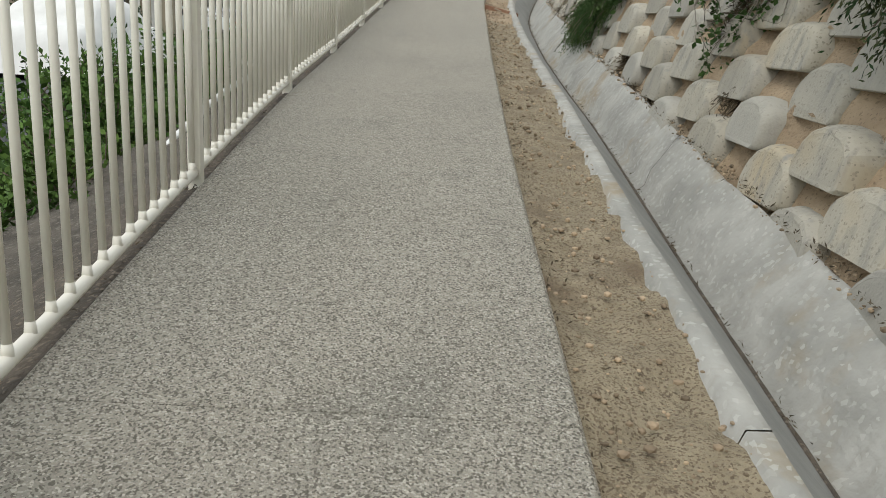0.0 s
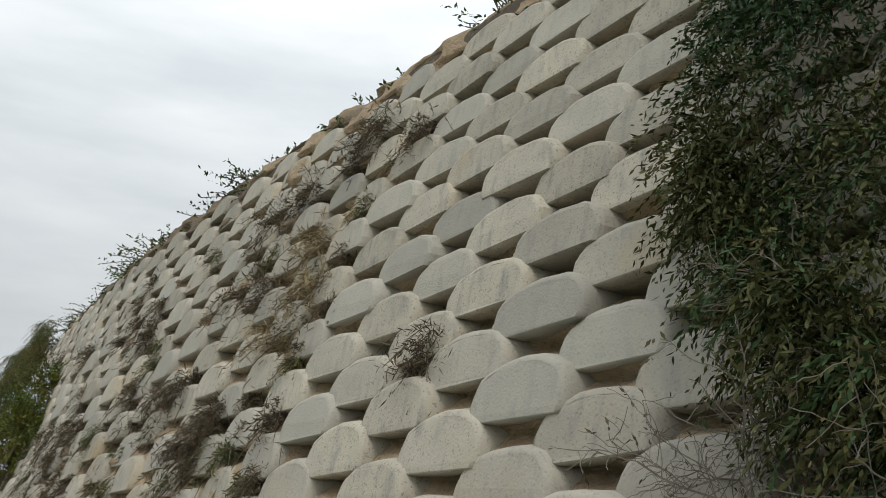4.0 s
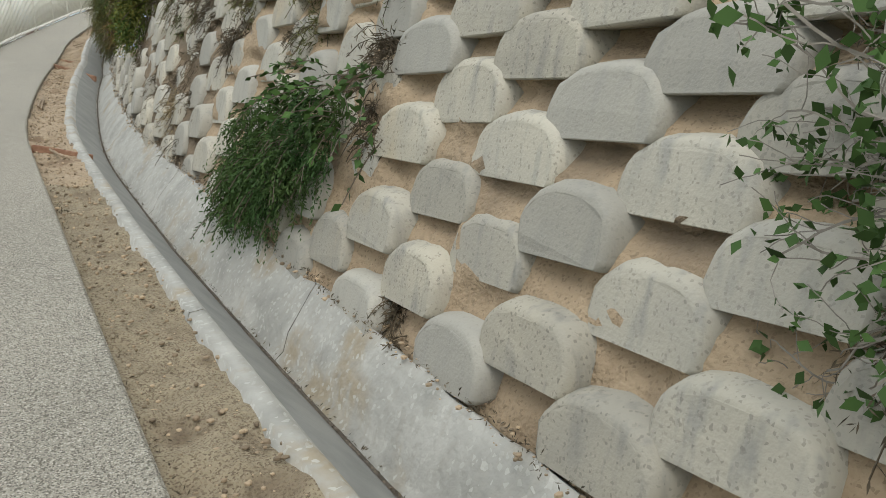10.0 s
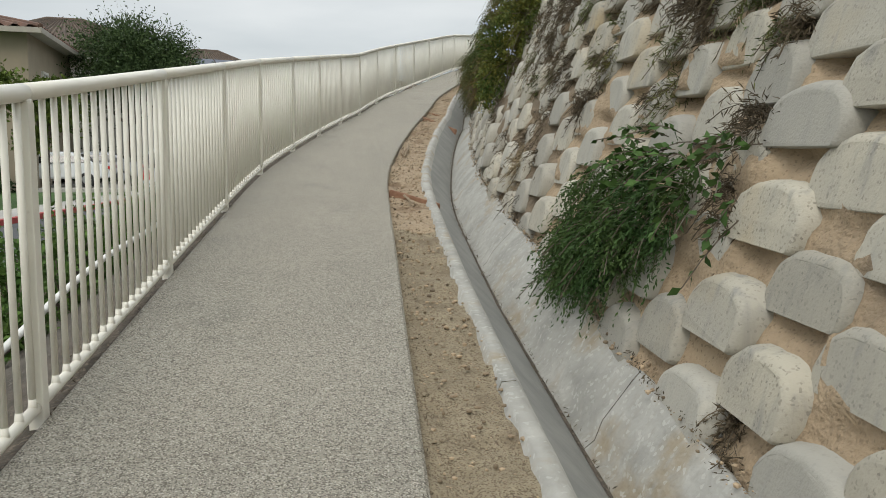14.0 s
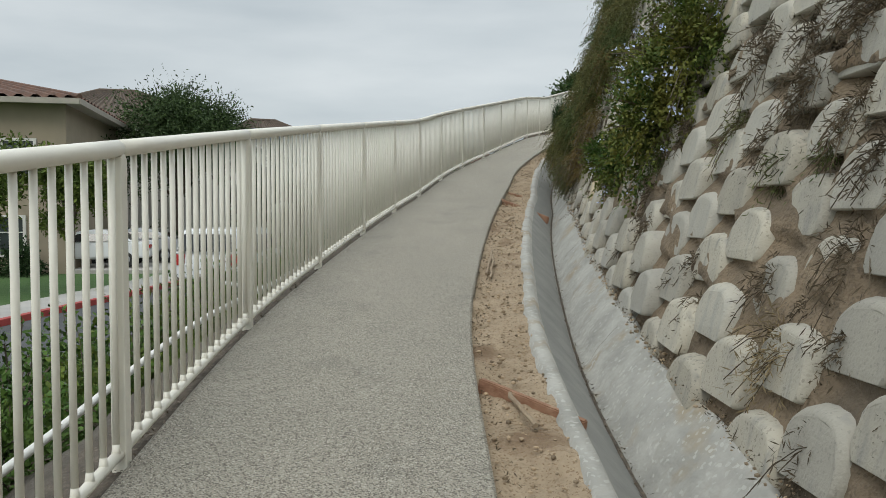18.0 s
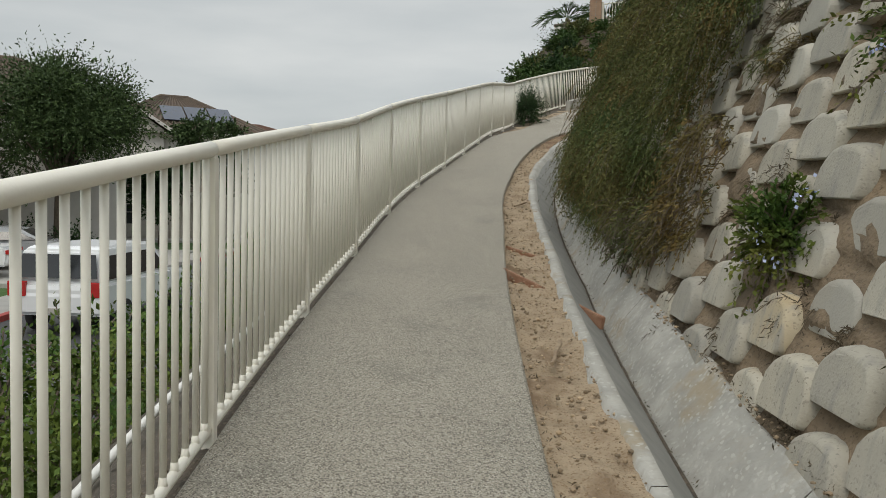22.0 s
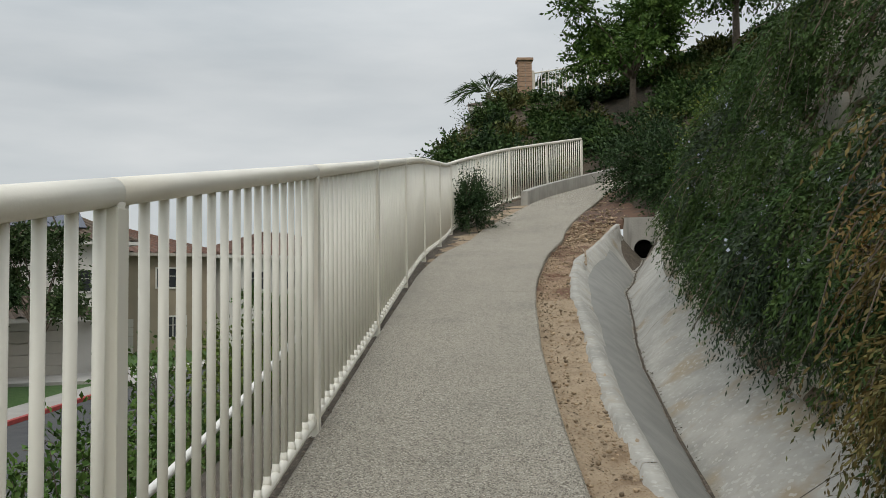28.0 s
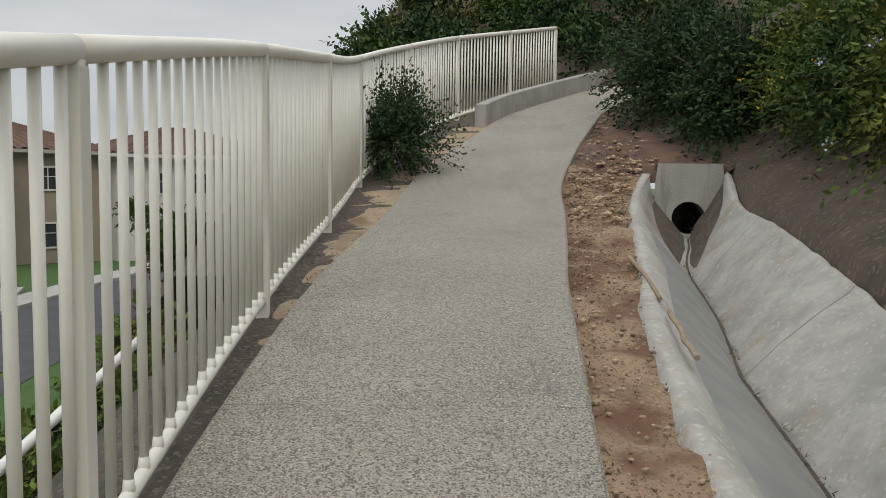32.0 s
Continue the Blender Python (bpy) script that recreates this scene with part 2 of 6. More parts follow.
# ---------- the line of the walk ----------
# s: metres along the fence, u: metres to the right of it
TURN = [(-20, 0.5), (-2, 1.0), (0, 2.2), (6.5, 3.0), (8.2, 8.2), (12, 10.2), (16, 13.68), (19, 19.44), (24, 18.64), (27, 21.55), (29, 19.24), (30, 30.89), (33, 35.2), (34, 48.25), (38, 52.56), (60, 50.0)]
RISE = [(-20, -1.85), (-5, -0.05), (0, 0.585), (1.83, 0.77), (14.6, 2.29), (16.4, 2.596), (19.9, 3.169), (25.4, 4.082), (29.0, 4.549), (33.6, 5.537), (40, 6.852), (60, 9.0)]
GS = np.arange(-20, 60.01, 0.05)
GH = np.radians(np.interp(GS, *zip(*TURN)))
GH = np.convolve(np.pad(GH, 15, "edge"), np.ones(31) / 31, "valid")
GZ = np.interp(GS, *zip(*RISE))
GZ = np.convolve(np.pad(GZ, 15, "edge"), np.ones(31) / 31, "valid")
GX, GY = np.cumsum(np.sin(GH)) * 0.05, np.cumsum(np.cos(GH)) * 0.05
i_zero = int(np.argmin(abs(GS)))
GX, GY = GX - GX[i_zero] - 1.25, GY - GY[i_zero] + 4.52


def at(s, u, dz=0.0):
    h = np.interp(s, GS, GH)
    return Vector((np.interp(s, GS, GX) + u * math.cos(h), np.interp(s, GS, GY) - u * math.sin(h), np.interp(s, GS, GZ) + dz))


def level(s):
    return float(np.interp(s, GS, GZ))


def heading(s):
    return float(np.interp(s, GS, GH))


def along(table):
    xs, ys = zip(*table)
    return lambda s: float(np.interp(s, xs, ys))


PATH_L = along([(-20, 0.02), (14, 0.015), (22, 0.015), (24.4, 0.05), (26.1, 0.13), (26.7, 0.17), (28.3, 0.35), (29.4, 0.42), (31, 0.55), (33, 0.62), (40, 0.62)])
PATH_R = along([(-20, 1.28), (4, 1.3), (8, 1.28), (13, 1.26), (16, 1.23), (18, 1.13), (19, 1.1), (20.3, 1.05), (21.6, 1.04), (23, 1.09), (24, 1.155), (25, 1.27), (26.2, 1.39), (28.6, 1.71), (30.5, 1.84), (33, 1.95), (40, 1.9)])
LIP = along([(-20, 1.7), (0, 1.7), (4, 1.65), (15, 1.64), (17, 1.53), (18.5, 1.43), (19.7, 1.33), (20.8, 1.31), (22.3, 1.38), (23.5, 1.44), (24.5, 1.52), (25.6, 1.66), (26.7, 1.87), (29, 2.33), (30.2, 2.54)])
INV = along([(-20, 2.03), (1, 2.02), (4, 1.94), (15, 1.94), (17.5, 1.8), (19.8, 1.66), (21, 1.69), (22.3, 1.77), (23.2, 1.88), (24.1, 2.02), (25.2, 2.16), (26.2, 2.26), (27.2, 2.48), (29.7, 2.91), (30.2, 2.94)])
TOE = along([(-20, 2.28), (-2.5, 2.27), (0, 2.22), (12, 2.21), (15, 2.16), (18, 2.1), (21, 2.15), (23, 2.25), (24.4, 2.38), (25, 2.52), (25.9, 2.75), (27.2, 2.97), (28.4, 3.12), (30.2, 3.27)])
DEEP = along([(-20, 0.32), (22, 0.32), (26, 0.46), (30.2, 0.6)])
BATTER = 0.37


def wall_u(s, z):
    """The face of the wall at a height."""
    return TOE(s) + 0.05 + BATTER * (z - level(s))


def sheet(name, s0, s1, step, lines, mat, parent=None, label="", rough=0.0, freq=3.0, smooth=True):
    """A strip of ground: lines give (u, dz) across it at each s."""
    ss = np.arange(s0, s1 + step / 2, step)
    vs, fs, w = [], [], None
    for s in ss:
        row = lines(float(s))
        w = len(row)
        for k, (u, dz) in enumerate(row):
            p = at(s, u, dz)
            if rough and 0 < k < w - 1:
                p.z += rough * noise.noise(p * freq) + 0.4 * rough * noise.noise(p * freq * 4)
            vs.append(p)
    for i in range(len(ss) - 1):
        for k in range(w - 1):
            a = i * w + k
            fs.append((a, a + 1, a + w + 1, a + w))
    return link(name, vs, fs, mat, parent, label, smooth)
M["bank"] = material("gravelly_mulch", (0.105, 0.088, 0.068), (0.06, 0.05, 0.038), 6.0, 0.95, bump=1.0, bump_scale=45, speck=(0.21, 0.185, 0.15), speck_scale=80, speck_at=0.82)

# ---------- the path ----------
path = thing("path", "pale exposed-aggregate concrete footpath climbing beside the fence", "footpath", "structure")
SLAB = 1.22
k = 0
s = -18.0
while s < 44:
    e = s + SLAB - 0.004
    ss = np.linspace(s, e, 5)
    vs, fs = [], []
    for q in ss:
        l, r = PATH_L(q), PATH_R(q)
        for u, dz in ((l, -0.12), (l, -0.012), (l + 0.012, 0.0), ((l + r) / 2, 0.004), (r - 0.012, 0.0), (r, -0.012), (r, -0.14)):
            vs.append(at(q, u, dz))
    for i in range(4):
        for j in range(6):
            fs.append((i * 7 + j, i * 7 + j + 1, i * 7 + j + 8, i * 7 + j + 7))
    fs += [(0, 1, 2, 3, 4, 5, 6)[::-1], tuple(range(28, 35))]
    link("slab", vs, fs, M["path"], path)
    s += SLAB

sheet("slab_bed", -18, 44, 0.2, lambda s: [(PATH_L(s) + 0.005, -0.1), (PATH_L(s) + 0.006, -0.009), (PATH_R(s) - 0.006, -0.009), (PATH_R(s) - 0.005, -0.1)], M["path"], path, smooth=False)
for name, a, b, mat, lab in (("dirt_strip", -18, 5.0, "dirt_brown", "brown gritty dirt strip between the footpath and the gutter"), ("dirt_strip", 5.0, 23.5, "dirt", "bare sandy dirt strip between the footpath and the gutter"),
                             ("dirt_strip", 23.5, 30.7, "dirt_red", "reddish dirt strip between the footpath and the gutter")):
    tagged(sheet(name, a, b, (b - a) / round((b - a) / 0.06), lambda s: [(PATH_R(s) - 0.05 + (LIP(s) + 0.1 - PATH_R(s)) * f, -0.05 - 0.02 * math.sin(f * 3.1)) for f in np.linspace(0, 1, 12)], M[mat], rough=0.048, freq=5.0), lab, "ground", kind="structure")
verge = tagged(sheet("soil_edge", -18, 44, 0.1, lambda s: [(-0.35, -0.16), (-0.2, -0.09), (-0.05, -0.03), (0.0, -0.018), (PATH_L(s) + 0.03, -0.025)], M["mulch"], rough=0.02, freq=6.0),
               "dark soil edge under the fence", "ground", kind="structure")


def ditch(s):
    l, i, t, d = LIP(s), INV(s), TOE(s), DEEP(s)
    w = 0.018 * noise.noise(Vector((s * 1.3, 0, 0))) + 0.012 * noise.noise(Vector((s * 6, 3, 0)))
    v = 0.05 * noise.noise(Vector((s * 1.1, 7, 0))) + 0.03 * noise.noise(Vector((s * 5, 9, 0)))
    e = min(1.0, max(0.0, (s - 28.6) / 1.4))
    mid, low, kink = 0.7 + 0.12 * e, 0.03 + 0.13 * e, 0.008 + 0.1 * e
    return [(l - 0.06 + w, -0.14), (l - 0.02 + w, -0.03), (l + 0.04 + w * 0.5 * (1 - e), -0.028), (l + 0.3 * (1 - 0.5 * e) * (i - l), -0.03 - 0.28 * (d - 0.03)), (l + mid * (1 - 0.55 * e) * (i - l), -0.03 - 0.72 * (d - 0.03)), (i - low, 0.015 - d), (i - kink, -d),
            (i, -d - 0.02), (i + kink, -d), (i + 0.02 + low, 0.035 - d), (i + (0.35 + 0.35 * e) * (t - i), -0.62 * d), (i + (0.7 + 0.18 * e) * (t - i), -0.28 * d), (t - 0.03, -0.035), (t + 0.0 + v * 0.5, 0.0 + v * 0.6), (t + 0.04 + v * 0.5, -0.03 + v * 0.5)]


gutter = thing("gutter", "pale trowelled concrete drainage gutter with a dark seam along its bottom", "gutter", "structure")
joints = [-18, -8.8, -6.0, -3.3, -0.6, 2.15, 4.95, 7.65, 10.8, 13.6, 16.5, 19.9, 23.2, 26.2, 28.2, 30.17]
for a, b in zip(joints, joints[1:]):
    sheet("gutter_section", a + 0.003, b - 0.003, (b - a - 0.006) / max(6, round((b - a) / 0.06)), ditch, M["gutter"], gutter, rough=0.003, freq=6.0)
bed = sheet("gutter_bed", -18, 30.17, 0.3, lambda s: [(LIP(s), -0.16), (INV(s), -DEEP(s) - 0.05), (TOE(s), -0.06)], M["mulch"], gutter, "dark soil showing in the joints")
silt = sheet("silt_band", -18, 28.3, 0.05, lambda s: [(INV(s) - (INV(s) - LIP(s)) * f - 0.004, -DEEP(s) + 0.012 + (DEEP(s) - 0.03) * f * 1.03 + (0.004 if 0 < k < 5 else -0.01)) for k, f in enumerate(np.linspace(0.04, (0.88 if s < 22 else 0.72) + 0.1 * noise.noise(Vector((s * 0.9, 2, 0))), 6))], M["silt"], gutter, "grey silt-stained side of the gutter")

sheet("seam_dirt", -18, 30.1, 0.08, lambda s: [(INV(s) - 0.008 + 0.006 * noise.noise(Vector((s * 7, 1, 0))), -DEEP(s) + 0.004), (INV(s), -DEEP(s) + 0.007), (INV(s) + 0.008 + 0.007 * noise.noise(Vector((s * 6, 4, 0))), -DEEP(s) + 0.004)], M["mulch"], gutter, "dark dirt caught in the gutter seam")

# ---------- the retaining wall ----------
wall = thing("retaining_wall", "steep retaining wall of stacked half-round concrete planter blocks in sandy fill", "retaining wall", "structure")
ROW, PITCH = 0.167, 0.76
LEAN = along([(-20, -1.0), (2.5, 0.125), (26, 2.9)])
TOP_Z = along([(-20, 5.2), (8, 5.25), (13, 5.6), (18, 5.9), (22, 5.8), (24.5, 4.9), (25.8, 4.5), (29, 4.7)])
vs, fs = [], []
ss = np.arange(-18, 25.9, 0.06)
NZ = 110


def pocket(s, z):
    """How deep the soil lies hollowed out under the block above it, 0 to 1."""
    j = round((s - 0.26) / (PITCH / 2))
    off = abs((s - 0.26) / (PITCH / 2) - j) * 2
    r = (z - LEAN(s) - 0.28) / ROW
    under = (j % 2 - r) % 2
    return max(0.0, 1 - under / 0.62) * (1 - 0.6 * off)


for s in ss:
    for j in range(NZ):
        f = j / (NZ - 1)
        z = level(s) - 0.1 + f * (TOP_Z(s) - level(s) + 0.15)
        high = min(1.0, max(0.0, z - level(s) - 0.3) / 1.1)
        p = at(s, wall_u(s, z) + (0.012 + 0.03 * high if s < 1.9 else 0.03 * high - 0.012), 0)
        p.z = z
        d = (0.02 + 0.025 * high) * noise.noise(p * 2.5) + 0.025 * noise.noise(p * 9) + 0.012 * noise.noise(p * 25)
        d += pocket(s, z) * (0.05 + (0.27 if s < 1.9 else 0.16) * high) * (0.75 + 0.6 * noise.noise(p * 1.1))
        h = heading(s)
        vs.append(p + Vector((math.cos(h), -math.sin(h), 0)) * d)
cut = int(np.searchsorted(ss, 4.6))
for name, i0, i1, mat, lab in (("sand_fill", 0, cut, "sand", "sandy soil between the blocks"), ("soil_fill", cut, len(ss) - 1, "sand_brown", "brown soil between the blocks")):
    fs = [(i * NZ + j, (i + 1) * NZ + j, (i + 1) * NZ + j + 1, i * NZ + j + 1) for i in range(i1 - i0) for j in range(NZ - 1)]
    link(name, vs[i0 * NZ:(i1 + 1) * NZ], fs, M[mat], wall, lab, True)


def block_mesh(name, seed, w=0.53, h=0.245, depth=0.34, square=0.9):
    """A cast block: a flat, slightly leaning face with a domed outline and worn, rounded edges."""
    rnd = random.Random(seed)
    out = [(-w / 2 + 0.02, 0.0), (-w / 2 + 0.004, 0.022), (-w / 2, 0.06)]
    for k in range(1, 14):
        a = math.pi * (1 - k / 14)
        out.append((w / 2 * math.copysign(abs(math.cos(a)) ** (square - 0.12), math.cos(a)), 0.06 + (h - 0.06) * math.sin(a) ** (square - 0.04)))
    out += [(w / 2, 0.06), (w / 2 - 0.004, 0.022), (w / 2 - 0.02, 0.0)]
    out = [(x + rnd.uniform(-0.005, 0.005), z + rnd.uniform(-0.004, 0.004)) for x, z in out]
    n = len(out)
    vs, fs = [], []
    lean = 0.22
    for inset, y in ((-0.008, depth), (-0.002, 0.06), (0.004, 0.026), (0.013, 0.008), (0.028, 0.0)):
        for x, z in out:
            cz = h * 0.45
            low = 1.0 if z > 0.03 else 0.35
            vs.append((x * (1 - inset / (w / 2)), y + lean * z + rnd.uniform(-0.002, 0.002), cz + (z - cz) * (1 - low * inset / (h / 2))))
    for r in range(4):
        for k in range(n):
            fs.append((r * n + k, r * n + (k + 1) % n, (r + 1) * n + (k + 1) % n, (r + 1) * n + k))
    fs.append(tuple(range(4 * n, 5 * n)))
    me = bpy.data.meshes.new(name)
    me.from_pydata(vs, [], fs)
    me.polygons.foreach_set("use_smooth", [len(f) == 4 for f in fs])
    me.materials.append(M["block"])
    return me


BLOCKS = [block_mesh("block", i, 0.44 + 0.02 * (i % 3), 0.22 + 0.012 * (i % 2), 0.3, 0.84) for i in range(6)]
BLOCKS += [block_mesh("block", i, 0.51 + 0.012 * (i % 3), 0.235 + 0.01 * (i % 2)) for i in range(6, 12)]
BLOCKS += [block_mesh("block", i, 0.40 + 0.02 * (i % 3), 0.24 + 0.012 * (i % 2), 0.3, 0.86) for i in range(12, 18)]
rnd = random.Random(4)
rows = []
joined_v, joined_f = [], []
for r in range(-14, 44):
    i0 = int(-18 / PITCH)
    for i in range(i0, 60):
        s = 0.26 + PITCH * i + (PITCH / 2 if r % 2 else 0)
        z = 0.28 + ROW * r + LEAN(s)
        if s < -17 or s > 23.9:
            continue
        if z < level(s) - 0.15 or z > TOP_Z(s) - 0.3:
            continue
        rows.append((r, s, z))


def near(b):
    return -2.0 < b[1] < 16 and b[2] - level(b[1]) < 3.6


picks = sorted((b for b in rows if near(b)), key=lambda b: (b[2] - level(b[1])) + 0.12 * abs(b[1] - 3))[:300]
picked = set(picks)
for b in rows:
    r, s, z = b
    low = 0.045 if z - level(s) < 0.3 else 0.0
    p = at(s, wall_u(s, z) - low + rnd.uniform(-0.02, 0.02))
    p.z = z + rnd.uniform(-0.012, 0.012)
    m = Matrix.Translation(p) @ Matrix.Rotation(-heading(s) - math.pi / 2 + rnd.uniform(-0.03, 0.03), 4, "Z") @ Matrix.Rotation(rnd.uniform(-0.02, 0.02), 4, "Y")
    me = rnd.choice(BLOCKS[12:] if s > 1.9 else BLOCKS[:6] if z - level(s) < 0.5 + rnd.uniform(-0.1, 0.1) else BLOCKS[6:12])
    if b in picked:
        share("block", me, wall, m)
    else:
        o = len(joined_v)
        joined_v += [m @ v.co for v in me.vertices]
        joined_f += [tuple(o + v for v in f.vertices) for f in me.polygons]
far_blocks = link("far_blocks", joined_v, joined_f, M["block_far"], wall)
far_blocks["kind"] = "stuff"

# ---------- the fence ----------
POST = 1.833
FH = 1.095
def shared_mesh(name, bm, mat, smooth=False):
    me = bpy.data.meshes.new(name)
    bm.to_mesh(me)
    bm.free()
    if smooth:
        me.polygons.foreach_set("use_smooth", [True] * len(me.polygons))
    me.materials.append(mat)
    return me


bm = bmesh.new()
tube(bm, (0, 0, 0.03), (0, 0, FH - 0.02), 0.0122, 8)
tube(bm, (0, 0, 0.045), (0, 0, 0.088), 0.018, 8, 0.0124)
picket_me = shared_mesh("picket", bm, M["fence"], True)
bm = bmesh.new()
box(bm, 0, 0, FH / 2 - 0.08, 0.052, 0.052, FH + 0.1, bevel=0.005)
post_me = shared_mesh("post", bm, M["fence"])
bm = bmesh.new()
tube(bm, (0, 0, FH - 0.055), (0, 0, FH - 0.02), 0.02, 10, 0.028)
cap_me = shared_mesh("rail_bracket", bm, M["fence"], True)
stations = [POST * k for k in range(-7, 17)] + [31.4, 33.55, 35.4, 37.2]
for s0, s1 in zip(stations, stations[1:]):
    f = thing("picket_fence", "cream-painted steel picket fence length with a round handrail", "fence", group="fence along the path")
    share("post", post_me, f, Matrix.Translation(at(s0, 0)) @ Matrix.Rotation(-heading(s0), 4, "Z"))
    share("rail_bracket", cap_me, f, Matrix.Translation(at(s0, 0)))
    cut = np.linspace(s0, s1, 7)
    link("handrail", *tube_line([at(q, 0, FH) for q in cut], 0.03, 16), M["fence"], f, smooth=True)
    link("bottom_rail", *tube_line([at(q, 0, 0.045) for q in cut], 0.02, 12), M["fence"], f, smooth=True)
    n = max(15, round((s1 - s0) / 0.115))
    for q in np.linspace(s0 + 0.05, s1 - 0.05, n + 1):
        share("picket", picket_me, f, Matrix.Translation(at(q, 0)))
last = thing("fence_post", "cream-painted steel post that ends the fence", "fence post")
share("post", post_me, last, Matrix.Translation(at(stations[-1], 0)) @ Matrix.Rotation(-heading(stations[-1]), 4, "Z"))

# ---------- the slope and street below ----------
GROUND_Z = -0.25


def slope(s):
    z = level(s)
    low = GROUND_Z - z - 0.3
    w = max(2.0, min(3.4, -low * 1.0))
    return [(-0.3, -0.15)] + [(-0.3 - w * f, -0.15 + (low + 0.15) * f ** 1.15) for f in (0.12, 0.3, 0.5, 0.75, 1.0)]


bank = tagged(sheet("planted_bank", -18, 30, 0.2, slope, M["bank"], rough=0.07, freq=1.6), "gravelly mulched bank falling away behind the fence", "ground", kind="structure")
g = 900.0
link("ground", [(-g, -g, GROUND_Z), (g, -g, GROUND_Z), (g, g, GROUND_Z), (-g, g, GROUND_Z)], [(0, 1, 2, 3)], M["grass"])
tagged(bpy.data.objects["ground"], "flat grassy ground reaching the horizon", "ground", kind="structure")

# ---------- plants ----------
def leaf_material(name, base, second, vary=0.3, rough=0.65, scale=2.5):
    m = material(name, base, second, scale, rough, vary=vary, island=True, spec=0.15)
    return m


M["rosemary"] = leaf_material("rosemary_green", (0.035, 0.075, 0.022), (0.06, 0.095, 0.026))
M["trailing"] = leaf_material("trailing_olive", (0.06, 0.09, 0.03), (0.125, 0.115, 0.04), 0.55, scale=1.6)
M["trailing_grey"] = leaf_material("trailing_dark_grey_green", (0.033, 0.052, 0.03), (0.058, 0.075, 0.046), 0.4, scale=1.5)
M["rusty"] = leaf_material("rusty_brown_green", (0.15, 0.10, 0.034), (0.10, 0.095, 0.036), 0.35)
M["plumbago"] = leaf_material("plumbago_green", (0.05, 0.095, 0.02), (0.14, 0.135, 0.03), 0.4)
M["vine"] = leaf_material("dull_green_leaf", (0.062, 0.094, 0.033), (0.042, 0.07, 0.024), 0.35)
M["leafy"] = leaf_material("fresh_green_leaf", (0.06, 0.115, 0.03), (0.045, 0.085, 0.024), 0.35)
M["hedge"] = leaf_material("hedge_green", (0.05, 0.105, 0.025), (0.085, 0.14, 0.03), 0.4)
M["hedge_yellow"] = leaf_material("yellow_green_leaf", (0.12, 0.16, 0.03), (0.07, 0.11, 0.025), 0.4)
M["dark_leaf"] = leaf_material("dark_green_leaf", (0.025, 0.05, 0.02), (0.04, 0.07, 0.025), 0.4)
M["tree_leaf"] = leaf_material("tree_green_leaf", (0.045, 0.075, 0.03), (0.065, 0.1, 0.035), 0.4)
M["ivy"] = leaf_material("dark_olive_leaf", (0.042, 0.056, 0.02), (0.078, 0.074, 0.025), 0.4)
M["dry"] = leaf_material("dry_brown_stalk", (0.125, 0.098, 0.065), (0.08, 0.064, 0.045), 0.4, 0.9)
M["straw"] = leaf_material("pale_straw", (0.30, 0.235, 0.135), (0.2, 0.155, 0.09), 0.3, 0.9)
M["flower"] = leaf_material("pale_blue_petal", (0.48, 0.55, 0.82), (0.62, 0.68, 0.88), 0.15, 0.6)
M["petal_yellow"] = leaf_material("yellow_petal", (0.5, 0.37, 0.04), (0.4, 0.32, 0.05), 0.25, 0.6)
M["flower_grey"] = leaf_material("grey_lilac_petal", (0.36, 0.38, 0.44), (0.25, 0.28, 0.36), 0.25, 0.6)
M["bark"] = material("grey_brown_bark", (0.16, 0.125, 0.095), (0.1, 0.08, 0.06), 14, 0.9, bump=0.8, bump_scale=40)
M["stick_grey"] = material("grey_brown_twig", (0.2, 0.175, 0.145), (0.13, 0.11, 0.09), 20, 0.9)
M["twig"] = material("pale_grey_twig", (0.28, 0.25, 0.21), (0.17, 0.15, 0.125), 20, 0.9)


def quads(name, co, mat, parent, label="", kind=""):
    """A mesh of loose four-cornered leaves, from an array of N x 4 corners."""
    n = len(co)
    me = bpy.data.meshes.new(name)
    me.vertices.add(4 * n)
    me.vertices.foreach_set("co", co.reshape(-1).astype(np.float32))
    me.loops.add(4 * n)
    me.loops.foreach_set("vertex_index", np.arange(4 * n, dtype=np.int32))
    me.polygons.add(n)
    me.polygons.foreach_set("loop_start", np.arange(0, 4 * n, 4, dtype=np.int32))
    me.update(calc_edges=True)
    me.materials.append(mat)
    ob = new(name, me)
    if parent:
        ob.parent = parent
    if label:
        ob["label"] = label
    ob["kind"] = kind or "stuff"
    return ob


def unit(v):
    return v / np.maximum(np.linalg.norm(v, axis=-1, keepdims=True), 1e-6)


